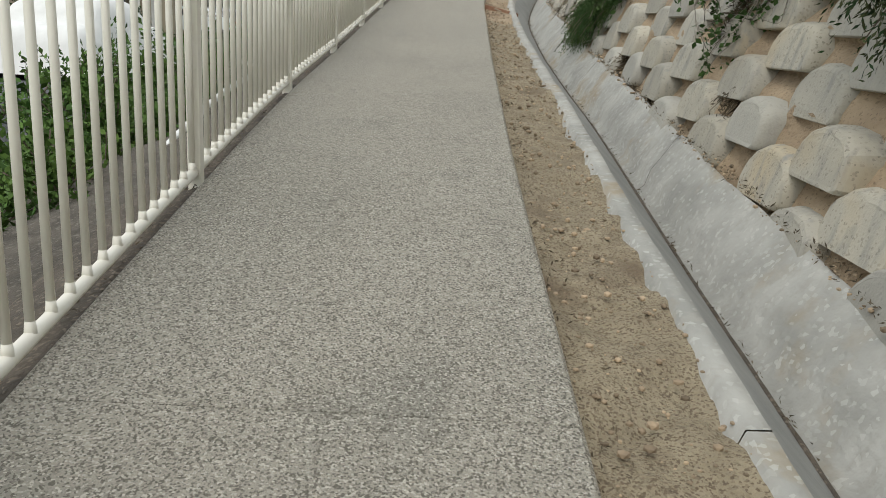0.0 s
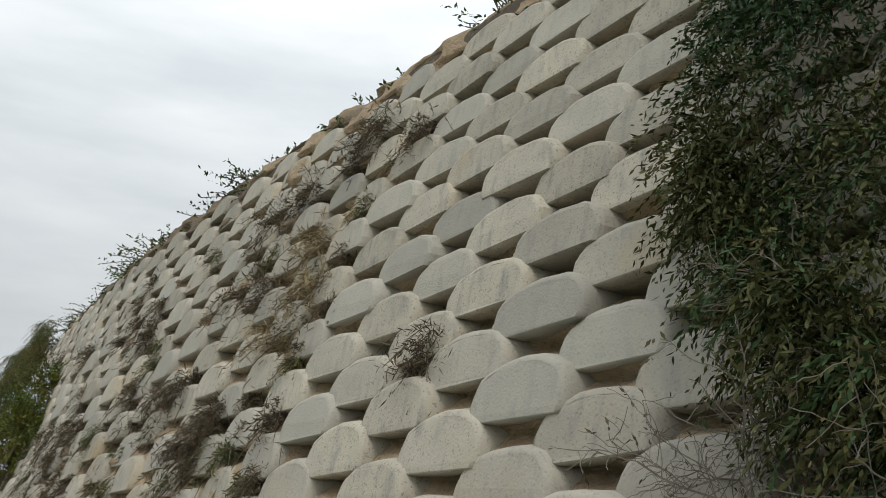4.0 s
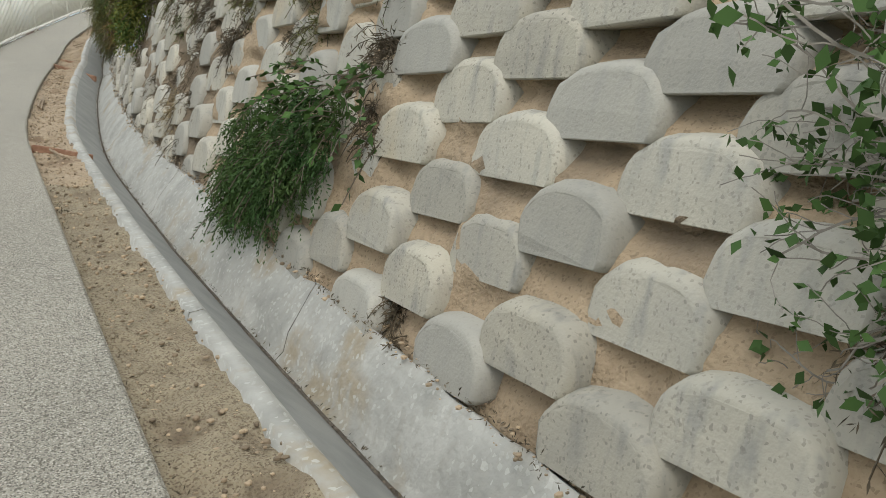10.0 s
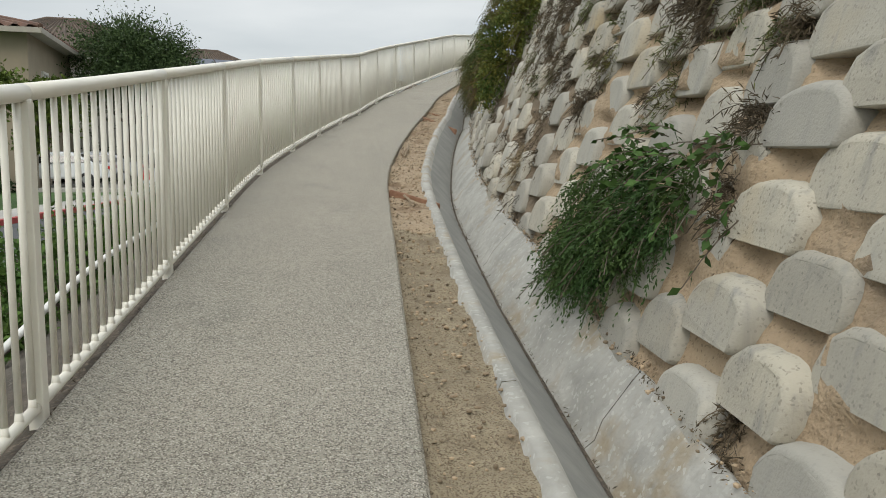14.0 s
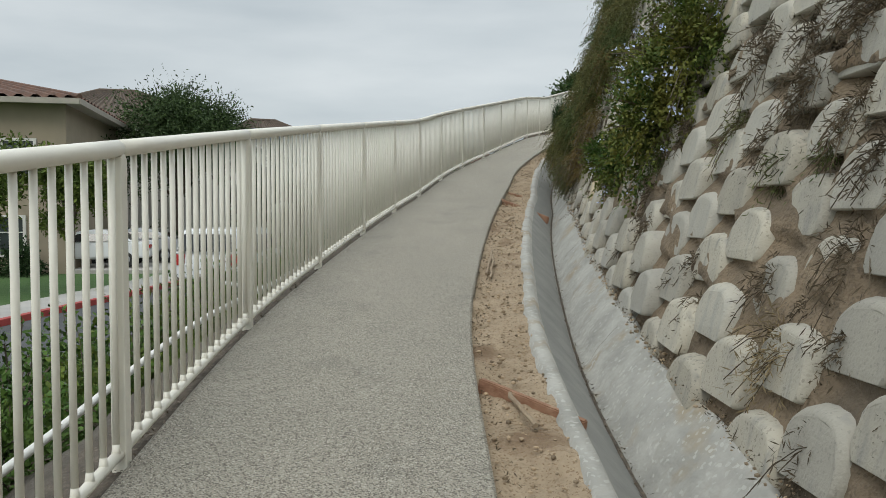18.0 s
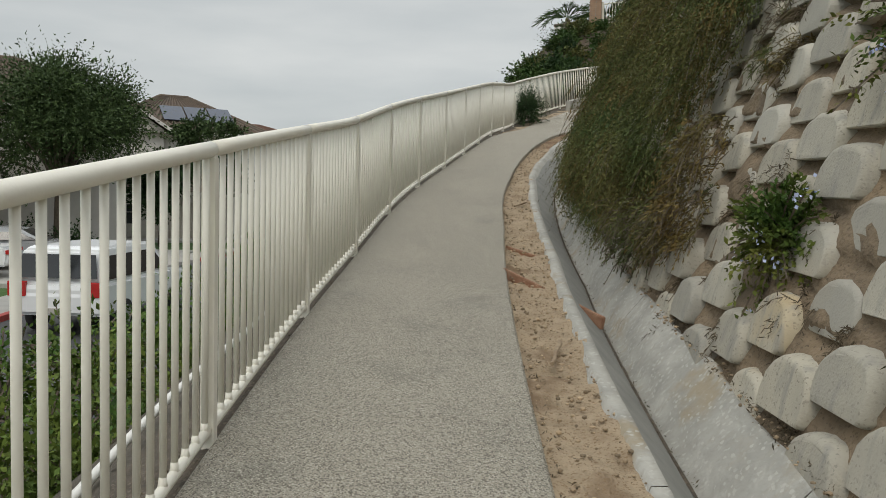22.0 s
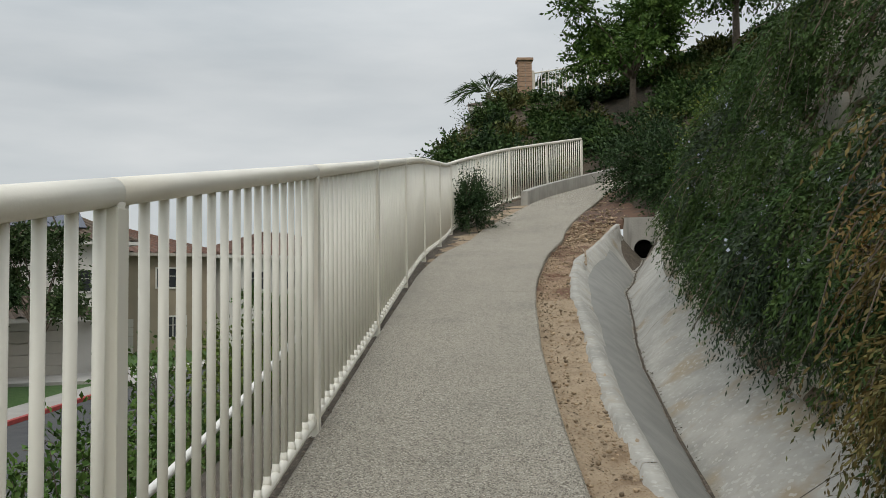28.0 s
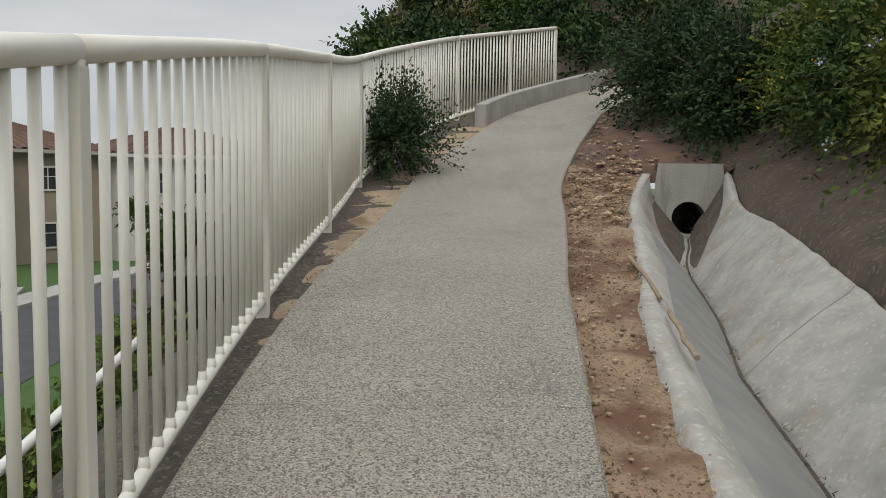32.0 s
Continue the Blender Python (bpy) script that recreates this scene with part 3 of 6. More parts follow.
def sprays(rng, start, way, length, per, leaf, width, droop=0.3, first=0.15, spread=0.8, flat=0.0):
    """Leaves along drooping stems: start, way (K x 3), length (K)."""
    k = len(start)
    t = first + (1 - first) * (np.arange(per)[None, :] + rng.random((k, per))) / per
    L = length[:, None]
    pos = start[:, None, :] + way[:, None, :] * (L * t)[..., None]
    pos[..., 2] -= droop * L * t ** 2
    tan = way[:, None, :].repeat(per, 1).copy()
    tan[..., 2] -= 2 * droop * t
    d = unit(unit(tan) * (1 - spread * 0.5) + spread * rng.normal(size=(k, per, 3)) * 0.6)
    side = unit(np.cross(d, rng.normal(size=(k, per, 3)) + np.array([0, 0, flat])))
    size = (0.65 + 0.7 * rng.random((k, per)))[..., None]
    a, tip = pos, pos + d * leaf * size
    mid = pos + d * leaf * 0.45 * size
    nrm = np.cross(d, side)
    l, r = mid + side * width * 0.5 * size + nrm * width * 0.15, mid - side * width * 0.5 * size + nrm * width * 0.15
    return np.stack([a, l, tip, r], 2).reshape(-1, 4, 3)


def stalks(rng, start, way, length, r, droop=0.3, cuts=4, n=3):
    """Thin round stems as one mesh: vertices and faces."""
    vs, fs = [], []
    for p, w, L in zip(start, way, length):
        pts = []
        for t in np.linspace(0, 1, cuts):
            q = p + w * L * t
            pts.append((q[0], q[1], q[2] - droop * L * t * t))
        v, f = tube_line(pts, r, n)
        o = len(vs)
        vs += v
        fs += [tuple(i + o for i in g) for g in f[:-2]]
    return vs, fs


def stuffed(name, vs, fs, mat, parent):
    ob = link(name, vs, fs, mat, parent)
    ob["kind"] = "stuff"
    return ob


def dome(rng, k, rx, ry, rz, low=-0.3):
    """Ways and lengths of stems that fill a rounded, uneven body."""
    w = unit(rng.normal(size=(k, 3)) + np.array([0, 0, 0.25]))
    w = w[w[:, 2] > low]
    lump = 0.75 + 0.35 * np.sin(w[:, 0] * 5 + rng.random() * 6) * np.sin(w[:, 1] * 4 + rng.random() * 6) + 0.25 * rng.random(len(w))
    e = w * np.array([rx, ry, rz]) * lump[:, None]
    return unit(e), np.linalg.norm(e, axis=1)


def shrub(name, label, category, p, rx, ry, rz, mat, stems=260, per=14, leaf=0.05, width=0.026, droop=0.15, seed=1, twigs=True, flowers=0, low=-0.2, group="", first=0.4, petal="flower"):
    rng = np.random.default_rng(seed)
    ob = thing(name, label, category, group=group, at=Matrix.Translation(p))
    w, L = dome(rng, stems, rx, ry, rz, low)
    st = np.zeros((len(w), 3)) + rng.normal(size=(len(w), 3)) * 0.08 * min(rx, rz)
    quads("foliage", sprays(rng, st, w, L, per, leaf, width, droop, first), mat, ob)
    if twigs:
        m = min(40, len(w))
        stuffed("stem_tangle", *stalks(rng, st[:m], w[:m], L[:m] * 0.95, 0.005 if rx < 1 else 0.012, droop), M["bark"], ob)
    if flowers:
        pick = rng.choice(len(w), flowers)
        c = st[pick] + w[pick] * L[pick][:, None] * 1.02
        c[:, 2] -= droop * L[pick]
        c = c + rng.normal(size=c.shape) * 0.02
        cc = np.repeat(c, 9, 0) + rng.normal(size=(len(c) * 9, 3)) * 0.022
        quads("blossom", sprays(rng, cc, unit(rng.normal(size=cc.shape)), np.full(len(cc), 0.01), 1, 0.022, 0.02, 0, 0, 1.0), M[petal], ob, "yellow flower clusters" if petal == "petal_yellow" else "pale blue flower clusters")
    return ob


def on_wall(s, z, out=0.0):
    p = at(s, wall_u(s, z) - out)
    p.z = z
    return p


def outward(s):
    h = heading(s)
    return np.array([-math.cos(h), math.sin(h), 0.0])


def weed(s, z, size, seed, mat="dry", hang=0.5, count=70, label="dried brown weed tuft hanging between wall blocks"):
    rng = np.random.default_rng(seed)
    ob = thing("weed_tuft", label, "weed", group="weeds on the wall", at=Matrix.Translation(on_wall(s, z, -0.06)))
    w = unit(rng.normal(size=(count, 3)) * 0.75 + outward(s) * 0.75 + np.array([0, 0, 0.15]))
    L = size * (0.5 + 0.7 * rng.random(count))
    st = rng.normal(size=(count, 3)) * size * 0.18
    quads("blade_tuft", sprays(rng, st, w, L, 13, size * 0.2, 0.0055, hang, 0.1, 0.9), M[mat], ob)
    stuffed("stem_tangle", *stalks(rng, st[:26], w[:26], L[:26], 0.0022, hang, 4), M["dry"], ob)
    return ob


def curtain(name, label, s0, s1, low, high, mat, density, leaf, width, thick, seed, droop=0.9, per=22, flowers=0, grey=None, length=0.34):
    """Trailing shrub that hangs over the wall. low, high: heights along it."""
    rng = np.random.default_rng(seed)
    mid = (s0 + s1) / 2
    p0 = on_wall(mid, (low(mid) + high(mid)) / 2)
    ob = thing(name, label, "shrub", at=Matrix.Translation(p0))
    area = sum((high(q) - low(q)) * 0.25 for q in np.arange(s0, s1, 0.25))
    k = int(area * density)
    st, wy = [], []
    while len(st) < k:
        q = rng.uniform(s0, s1)
        z = rng.uniform(low(q), high(q)) if rng.random() > 0.22 else low(q) + 0.35 * rng.random()
        edge = min(1.0, (z - low(q)) / 0.35 + 0.25, (q - s0) / 0.3 + 0.3, (s1 - q) / 0.3 + 0.3)
        bulge = 0.05 + thick * edge * (0.72 + 0.7 * noise.noise(Vector((q * 1.3, z * 1.6, seed))) + 0.6 * noise.noise(Vector((q * 4.5, z * 4, seed))))
        p = on_wall(q, z, max(0.0, bulge) * (1 - 0.6 * rng.random() ** 2)) - p0
        st.append((p.x, p.y, p.z))
        o = outward(q)
        a = np.array([o[1], -o[0], 0]) * rng.normal() * 0.6
        wy.append(o * 0.5 + a + np.array([0, 0, 0.35 * rng.normal()]))
    st, wy = np.array(st), unit(np.array(wy))
    L = length * (0.5 + 0.7 * rng.random(k))
    sel = np.array([noise.noise(Vector((float(v[1]) * 1.7, float(v[2]) * 1.7, seed + 5.0))) + 0.4 * noise.noise(Vector((float(v[1]) * 5, float(v[2]) * 5, seed))) + 0.25 * rng.normal() for v in st])
    sel = sel > np.quantile(sel, 1 - grey[1]) if grey else np.zeros(k, bool)
    quads("foliage", sprays(rng, st[~sel], wy[~sel], L[~sel], per, leaf, width, droop, 0.05, 0.55), M[mat], ob)
    if grey:
        quads("foliage_patch", sprays(rng, st[sel], wy[sel], L[sel], per, leaf, width, droop, 0.05, 0.55), M[grey[0]], ob)
    stuffed("stem_tangle", *stalks(rng, st[:160], wy[:160], L[:160], 0.003, droop, 4), M["bark"], ob)
    if flowers:
        pick = rng.choice(k, flowers)
        c = np.repeat(st[pick] + wy[pick] * 0.1, 7, 0) + rng.normal(size=(flowers * 7, 3)) * 0.025
        quads("blossom", sprays(rng, c, unit(rng.normal(size=c.shape)), np.full(len(c), 0.01), 1, 0.02, 0.018, 0, 0, 1.0), M["flower_grey"], ob, "small greyish lilac flowers")
    return ob


# trailing plants on the wall
curtain("trailing_rosemary", "dense olive-brown trailing rosemary draped over the retaining wall", 13.65, 19.6, along([(13.65, 4.2), (14.1, 3.0), (15.3, 2.74), (17, 2.95), (19.6, 3.38)]), along([(13.65, 4.6), (14.5, 6.0), (19.6, 6.1)]),
        "trailing", 640, 0.026, 0.008, 0.4, 21, 1.1, 30, grey=("rusty", 0.25), length=0.3)
curtain("trailing_rosemary", "dark grey-green trailing rosemary in flower over the gutter edge", 18.9, 23.9, along([(18.9, 3.32), (20.5, 3.6), (22, 3.85), (23.2, 4.15), (23.9, 4.4)]), along([(18.9, 5.9), (20.2, 5.7), (20.4, 4.5), (21.2, 4.6), (21.4, 5.6), (23.9, 5.3)]),
        "rosemary", 620, 0.028, 0.009, 0.34, 22, 0.9, 28, flowers=110, grey=("trailing_grey", 0.3), length=0.28)
curtain("trailing_rosemary", "green trailing rosemary hanging from the wall top", 20.1, 21.7, along([(20.1, 4.95), (21.7, 4.95)]), along([(20.1, 5.9), (21.7, 5.8)]), "rosemary", 430, 0.03, 0.01, 0.5, 29, 0.9, 22, length=0.26)
curtain("trailing_shrub", "rusty brown shrub growing through the trailing rosemary", 18.5, 19.6, along([(18.5, 3.6), (19.6, 3.75)]), along([(18.5, 4.3), (19.6, 4.4)]), "rusty", 520, 0.028, 0.009, 0.56, 33, 0.9, 24, length=0.26)
curtain("trailing_shrub", "rusty brown-green shrub tuft hanging beside the wall blocks", 12.95, 13.75, along([(12.9, 2.55), (13.8, 2.5)]), along([(12.9, 3.35), (13.8, 3.4)]), "rusty", 420, 0.03, 0.009, 0.25, 23, 0.7, 20, length=0.22)
curtain("trailing_shrub", "small olive-green tuft hanging low over the gutter edge", 13.7, 14.7, along([(13.7, 2.4), (14.7, 2.45)]), along([(13.7, 2.85), (14.7, 2.9)]), "trailing", 420, 0.03, 0.009, 0.25, 24, 0.7, 20, length=0.2)
curtain("rosemary_bush", "bright green rosemary bush spilling over the gutter from the wall", 2.3, 3.65, along([(2.3, 1.3), (2.9, 1.02), (3.7, 0.98)]), along([(2.3, 1.66), (3.0, 1.72), (3.7, 1.5)]), "rosemary", 1300, 0.025, 0.008, 0.2, 25, 0.75, 22, length=0.2)
curtain("leafy_vine", "broad-leaved green vine climbing out of the rosemary bush", 1.75, 2.9, along([(1.75, 1.45), (2.9, 1.5)]), along([(1.75, 1.75), (2.9, 1.85)]), "leafy", 95, 0.045, 0.027, 0.2, 26, droop=0.3, per=9, length=0.24)
curtain("dark_ivy", "dark overgrown vine mat with bare stems covering the wall", -3.2, -0.5, along([(-3.2, 1.0), (-2.2, 1.2), (-1.2, 1.9), (-0.85, 2.3), (-0.5, 2.95)]), along([(-3.2, 5.3), (-0.5, 5.3)]), "ivy", 900, 0.03, 0.009, 0.3, 27, 0.7, 20, grey=("dark_leaf", 0.35), length=0.24)
BIG = "plumbago shrub with pale blue flowers growing from the wall"
for i, (s, z, rx, rz, n, lab) in enumerate([(8.95, 2.75, 0.78, 0.66, 1150, BIG), (8.5, 3.15, 0.66, 0.6, 620, BIG), (9.8, 3.3, 0.6, 0.6, 380, "plumbago shrub with pale blue flowers over the wall blocks"), (10.2, 2.5, 0.42, 0.42, 320, BIG),
                                            (9.4, 3.8, 0.6, 0.5, 300, "thin yellow-green plumbago shrub high in the wall"), (11.3, 3.6, 0.5, 0.4, 200, "thin yellow-green plumbago shrub high in the wall"), (11.9, 2.65, 0.34, 0.38, 240, "small plumbago shrub with a few blue flowers in the wall")]):
    shrub("plumbago_shrub", lab, "shrub", on_wall(s, z, 0.05), rx * 0.6, rx, rz, M["plumbago"], n, 16, 0.034, 0.018, 0.25, 40 + i, flowers=34 if rx > 0.6 else 9, low=-0.95, first=0.25)
# plants along the top of the wall
rng_top = random.Random(6)
for i in range(34):
    s = -8 + i * 0.95 + rng_top.uniform(-0.3, 0.3)
    z = TOP_Z(s) - 0.05
    r = rng_top.uniform(0.35, 0.75)
    shrub("shrub", "dark green shrub along the top of the retaining wall", "shrub", on_wall(s, z, -0.35), r, r, r * rng_top.uniform(0.6, 1.0), M[rng_top.choice(["dark_leaf", "trailing", "tree_leaf"])], 130, 12, 0.045, 0.02, 0.2, 60 + i, group="shrubs on the wall top")
# dry tufts between the blocks
TUFTS = [(0.95, 2.72, 0.24, "dry"), (3.6, 4.3, 0.3, "dry"), (3.1, 4.36, 0.34, "dry"), (2.5, 3.75, 0.32, "straw"), (2.35, 3.35, 0.34, "straw"), (2.6, 3.1, 0.28, "straw"), (3.1, 3.6, 0.28, "dry"), (3.0, 2.7, 0.26, "dry"), (3.8, 2.96, 0.28, "dry"), (3.05, 2.45, 0.24, "dry"),
         (5.3, 3.68, 0.28, "dry"), (2.3, 4.66, 0.3, "dry"), (1.75, 4.35, 0.26, "dry"), (2.5, 4.5, 0.3, "dry"), (6.0, 2.91, 0.24, "dry"), (6.3, 2.7, 0.22, "dry"), (2.12, 1.82, 0.22, "dry"), (1.5, 0.82, 0.15, "dry"), (1.4, 0.7, 0.12, "dry"), (2.05, 1.45, 0.16, "dry"), (5.7, 1.6, 0.22, "straw"),
         (5.3, 1.65, 0.16, "dry"), (5.8, 2.5, 0.22, "dry"), (7.0, 2.95, 0.25, "dry"), (4.9, 1.5, 0.13, "dry"), (5.6, 1.57, 0.2, "straw"), (7.8, 1.75, 0.14, "dry"), (8.5, 2.0, 0.16, "dry"), (9.2, 3.0, 0.22, "dry"), (8.1, 2.6, 0.18, "dry"), (6.9, 1.85, 0.15, "dry"), (-0.9, 0.75, 0.16, "dry"), (-0.4, 1.15, 0.16, "dry"),
         (3.4, 2.5, 0.22, "dry"), (2.95, 2.6, 0.24, "dry"), (4.4, 2.3, 0.2, "dry"), (4.9, 3.1, 0.22, "dry"), (7.4, 3.9, 0.25, "dry"), (8.7, 3.6, 0.22, "dry"), (10.0, 4.3, 0.25, "dry"), (13.0, 2.0, 0.18, "dry"), (12.2, 2.15, 0.15, "dry"), (11.2, 1.95, 0.14, "dry"), (12.9, 3.7, 0.22, "rusty"), (9.0, 1.85, 0.12, "dry")]
for i, (s, z, size, mat) in enumerate(TUFTS):
    weed(s, z, size, 200 + i, mat, 0.7, 90 if size > 0.2 else 60)
rng_t = random.Random(77)
for i in range(84):
    s = rng_t.uniform(3.6, 13.6)
    z = level(s) + rng_t.uniform(0.12, 2.1)
    weed(s, z, rng_t.uniform(0.1, 0.2), 400 + i, rng_t.choice(["dry", "dry", "dry", "trailing"]), 0.8, 50)
for i in range(46):
    s = 2.1 + 4.6 * rng_t.random() ** 1.6
    z = level(s) + rng_t.uniform(0.7, 3.2)
    weed(s, z, rng_t.uniform(0.13, 0.24), 560 + i, rng_t.choice(["dry", "dry", "trailing"]), 0.8, 60)
# leafy branches and bare twigs in front of the wall near the start
rng = np.random.default_rng(5)


def branching(rng, p, way, length, r, deep, lines, tips):
    """Crooked stem with side twigs: fills lines with (points, radius), tips with (place, way)."""
    pts = [p.copy()]
    n = 7
    for k in range(n):
        way = unit(way + rng.normal(size=3) * np.array([0.12, 0.22, 0.22]))
        p = p + way * length / n
        pts.append(p.copy())
        if deep and k > 0:
            for _ in range(2 if deep > 1 else 1):
                side = unit(way * 0.7 + rng.normal(size=3) * np.array([0.35, 0.7, 0.7]))
                branching(rng, p, side, length * (0.25 + 0.3 * rng.random()), r * 0.5, deep - 1, lines, tips)
        if deep == 0:
            tips.append((p.copy(), way.copy()))
    lines.append((pts, r))


ob = thing("leafy_branch", "straggling shrub with pale bare stems and green leaves before the wall", "shrub", at=Matrix.Translation(on_wall(-0.85, 1.5, 0.1)))
lines, tips = [], []
for k in range(8):
    branching(rng, rng.normal(size=3) * np.array([0.04, 0.12, 0.1]) + np.array([0, -0.15, 0]), unit(np.array([-0.12, 0.75, 0.1 + 0.13 * (k - 2)])), 0.6 + 0.3 * rng.random(), 0.0055, 2, lines, tips)
vs, fs = [], []
for pts, r in lines:
    v, f = tube_line(pts, max(0.0014, r), 5 if r > 0.003 else 3)
    o = len(vs)
    vs += v
    fs += [tuple(i + o for i in g) for g in f[:-2]]
stuffed("stem_tangle", vs, fs, M["twig"], ob)
pick = [tips[i] for i in rng.permutation(len(tips))[:1050]]
st, w = np.array([a for a, _ in pick]), np.array([b for _, b in pick])
quads("foliage", sprays(rng, st, w, np.full(len(st), 0.045), 2, 0.035, 0.023, 0.2, 0.1, 1.0), M["leafy"], ob)
ob = thing("bare_twigs", "dense tangle of bare grey twigs hanging below the vine", "shrub", at=Matrix.Translation(on_wall(-0.9, 2.05, 0.06)))
lines, tips = [], []
for k in range(16):
    p = np.array([0, rng.uniform(-0.5, 0.15), rng.uniform(-0.3, 0.45)])
    p[0] = 0.37 * p[2]
    branching(rng, p, unit(np.array([-0.25, rng.normal() * 0.6 + 0.45, rng.normal() * 0.5 - 0.1])), 0.35 + 0.3 * rng.random(), 0.003, 2, lines, tips)
vs, fs = [], []
for pts, r in lines:
    v, f = tube_line(pts, max(0.0011, r), 3)
    o = len(vs)
    vs += v
    fs += [tuple(i + o for i in g) for g in f[:-2]]
stuffed("twig_tangle", vs, fs, M["stick_grey"], ob)
pick = [tips[i] for i in rng.permutation(len(tips))[:500]]
st, w = np.array([a for a, _ in pick]), np.array([b for _, b in pick])
quads("dead_leaf_tuft", sprays(rng, st, w, np.full(len(st), 0.03), 2, 0.022, 0.007, 0.3, 0.1, 0.9), M["dry"], ob)

# hedge on the bank behind the fence
rng_h = random.Random(9)
HEDGE_TOP = along([(-14, -0.25), (5, -0.25), (8, -0.5), (10, -0.75), (14, -0.8), (20, -0.95), (24.5, -1.0), (26, -0.7), (28, -0.6)])
s = -13.0
i = 0
while s < 28:
    r = rng_h.uniform(0.75, 1.05)
    u = -2.35 + rng_h.uniform(-0.35, 0.25)
    rz = 0.95 + rng_h.uniform(-0.1, 0.2)
    top = HEDGE_TOP(s) + rng_h.uniform(-0.15, 0.1)
    mat = "hedge" if s < 9 else rng_h.choice(["hedge_yellow", "hedge", "hedge_yellow"])
    shrub("hedge_shrub", "leafy green hedge shrub on the bank behind the fence" if mat == "hedge" else "yellow-green leafy shrub on the bank behind the fence", "shrub", at(s, u, top - rz), r, r, rz * 1.05, M[mat], 260, 12, 0.068, 0.038, 0.1, 300 + i, group="hedge behind the fence", low=-0.6)
    if rng_h.random() < 0.7:
        shrub("hedge_shrub", "leafy green hedge shrub on the bank behind the fence", "shrub", at(s + 0.6, u - 1.4, top - rz - 0.35), r * 1.1, r * 1.1, rz, M["hedge"], 150, 9, 0.08, 0.045, 0.1, 600 + i, group="hedge behind the fence", low=-0.5)
    s += rng_h.uniform(0.95, 1.35)
    i += 1

s = -5.0
while s < 28:
    r = rng_h.uniform(0.42, 0.68)
    mat = "hedge" if s < 9 or rng_h.random() < 0.45 else "hedge_yellow"
    shrub("hedge_shrub", "low leafy green shrub on the bank just behind the fence", "shrub", at(s, -1.35 + rng_h.uniform(-0.2, 0.15), HEDGE_TOP(s) - r * 0.8 - (0.35 if 18 < s < 24.5 else 0.1)), r, r, r * 1.1, M[mat], 190, 12, 0.055, 0.03, 0.1, 1400 + i, group="hedge behind the fence", low=-0.6)
    s += rng_h.uniform(0.6, 1.0)
    i += 1

s = -5.0
while s < 7:
    r = rng_h.uniform(0.3, 0.42)
    shrub("hedge_shrub", "low leafy green shrub on the bank just behind the fence", "shrub", at(s, -1.0 + rng_h.uniform(-0.1, 0.05), -0.55 + rng_h.uniform(-0.05, 0.1)), r * 0.8, r * 1.2, r, M["hedge"], 150, 12, 0.045, 0.026, 0.1, 1700 + i, group="hedge behind the fence", low=-0.6)
    s += rng_h.uniform(0.45, 0.7)
    i += 1

# white irrigation pipe on the bank
M["pvc"] = material("white_plastic_pipe", (0.75, 0.74, 0.71), (0.68, 0.67, 0.63), 10, 0.45, stain=(0.5, 0.45, 0.38), stain_scale=6, stain_at=0.68)
pvc = thing("irrigation_pipe", "white plastic irrigation pipe lying along the bank", "pipe")
line = [at(q, -0.62 - 0.12 * math.sin(q * 0.35), -0.26 + 0.03 * math.sin(q * 1.7)) for q in np.arange(-4, 26.1, 0.5)]
link("pipe", *tube_line(line, 0.022, 10), M["pvc"], pvc, smooth=True)
for q in (2.4, 9.6, 16.9, 23.6):
    bm = bmesh.new()
    p = at(q, -0.62 - 0.12 * math.sin(q * 0.35), -0.26 + 0.03 * math.sin(q * 1.7))
    tube(bm, p, at(q + 0.05, -0.95, -0.24), 0.017)
    tube(bm, at(q - 0.06, -0.62 - 0.12 * math.sin(q * 0.35), -0.27 + 0.03 * math.sin(q * 1.7)), at(q + 0.06, -0.62 - 0.12 * math.sin(q * 0.35), -0.255 + 0.03 * math.sin(q * 1.7)), 0.024)
    part("tee", bm, M["pvc"], pvc, smooth=True)

# boards in the dirt strip
M["board"] = material("weathered_red_brown_board", (0.25, 0.125, 0.075), (0.33, 0.19, 0.12), 12, 0.9, bump=0.5, bump_scale=50, stain=(0.36, 0.27, 0.18), stain_scale=6)
M["stick"] = material("weathered_grey_brown_stick", (0.24, 0.17, 0.11), (0.32, 0.25, 0.17), 16, 0.9)


def board(s0, u0, s1, u1, thick=0.035, high=0.09, z=-0.07, drop=0.05, label="weathered red-brown board set across the dirt strip", mat="board"):
    a, b = at(s0, u0, z), at(s1, u1, z - drop)
    d = b - a
    bm = bmesh.new()
    bmesh.ops.create_cube(bm, size=1, matrix=Matrix.Translation((a + b) / 2 + Vector((0, 0, high / 2 - 0.015))) @ d.to_track_quat("X", "Z").to_matrix().to_4x4() @ Matrix.Diagonal((d.length, thick, high, 1)))
    bmesh.ops.bevel(bm, geom=bm.edges[:], offset=0.006, segments=2, affect="EDGES")
    bmesh.ops.subdivide_edges(bm, edges=[e for e in bm.edges if e.calc_length() > 0.2], cuts=5)
    for v in bm.verts:
        v.co += Vector((noise.noise(v.co * 9), noise.noise(v.co * 9 + Vector((5, 0, 0))), noise.noise(v.co * 9 + Vector((0, 5, 0))))) * 0.006
    ob = part("board", bm, M[mat])
    return tagged(ob, label, "board", group="boards in the dirt")


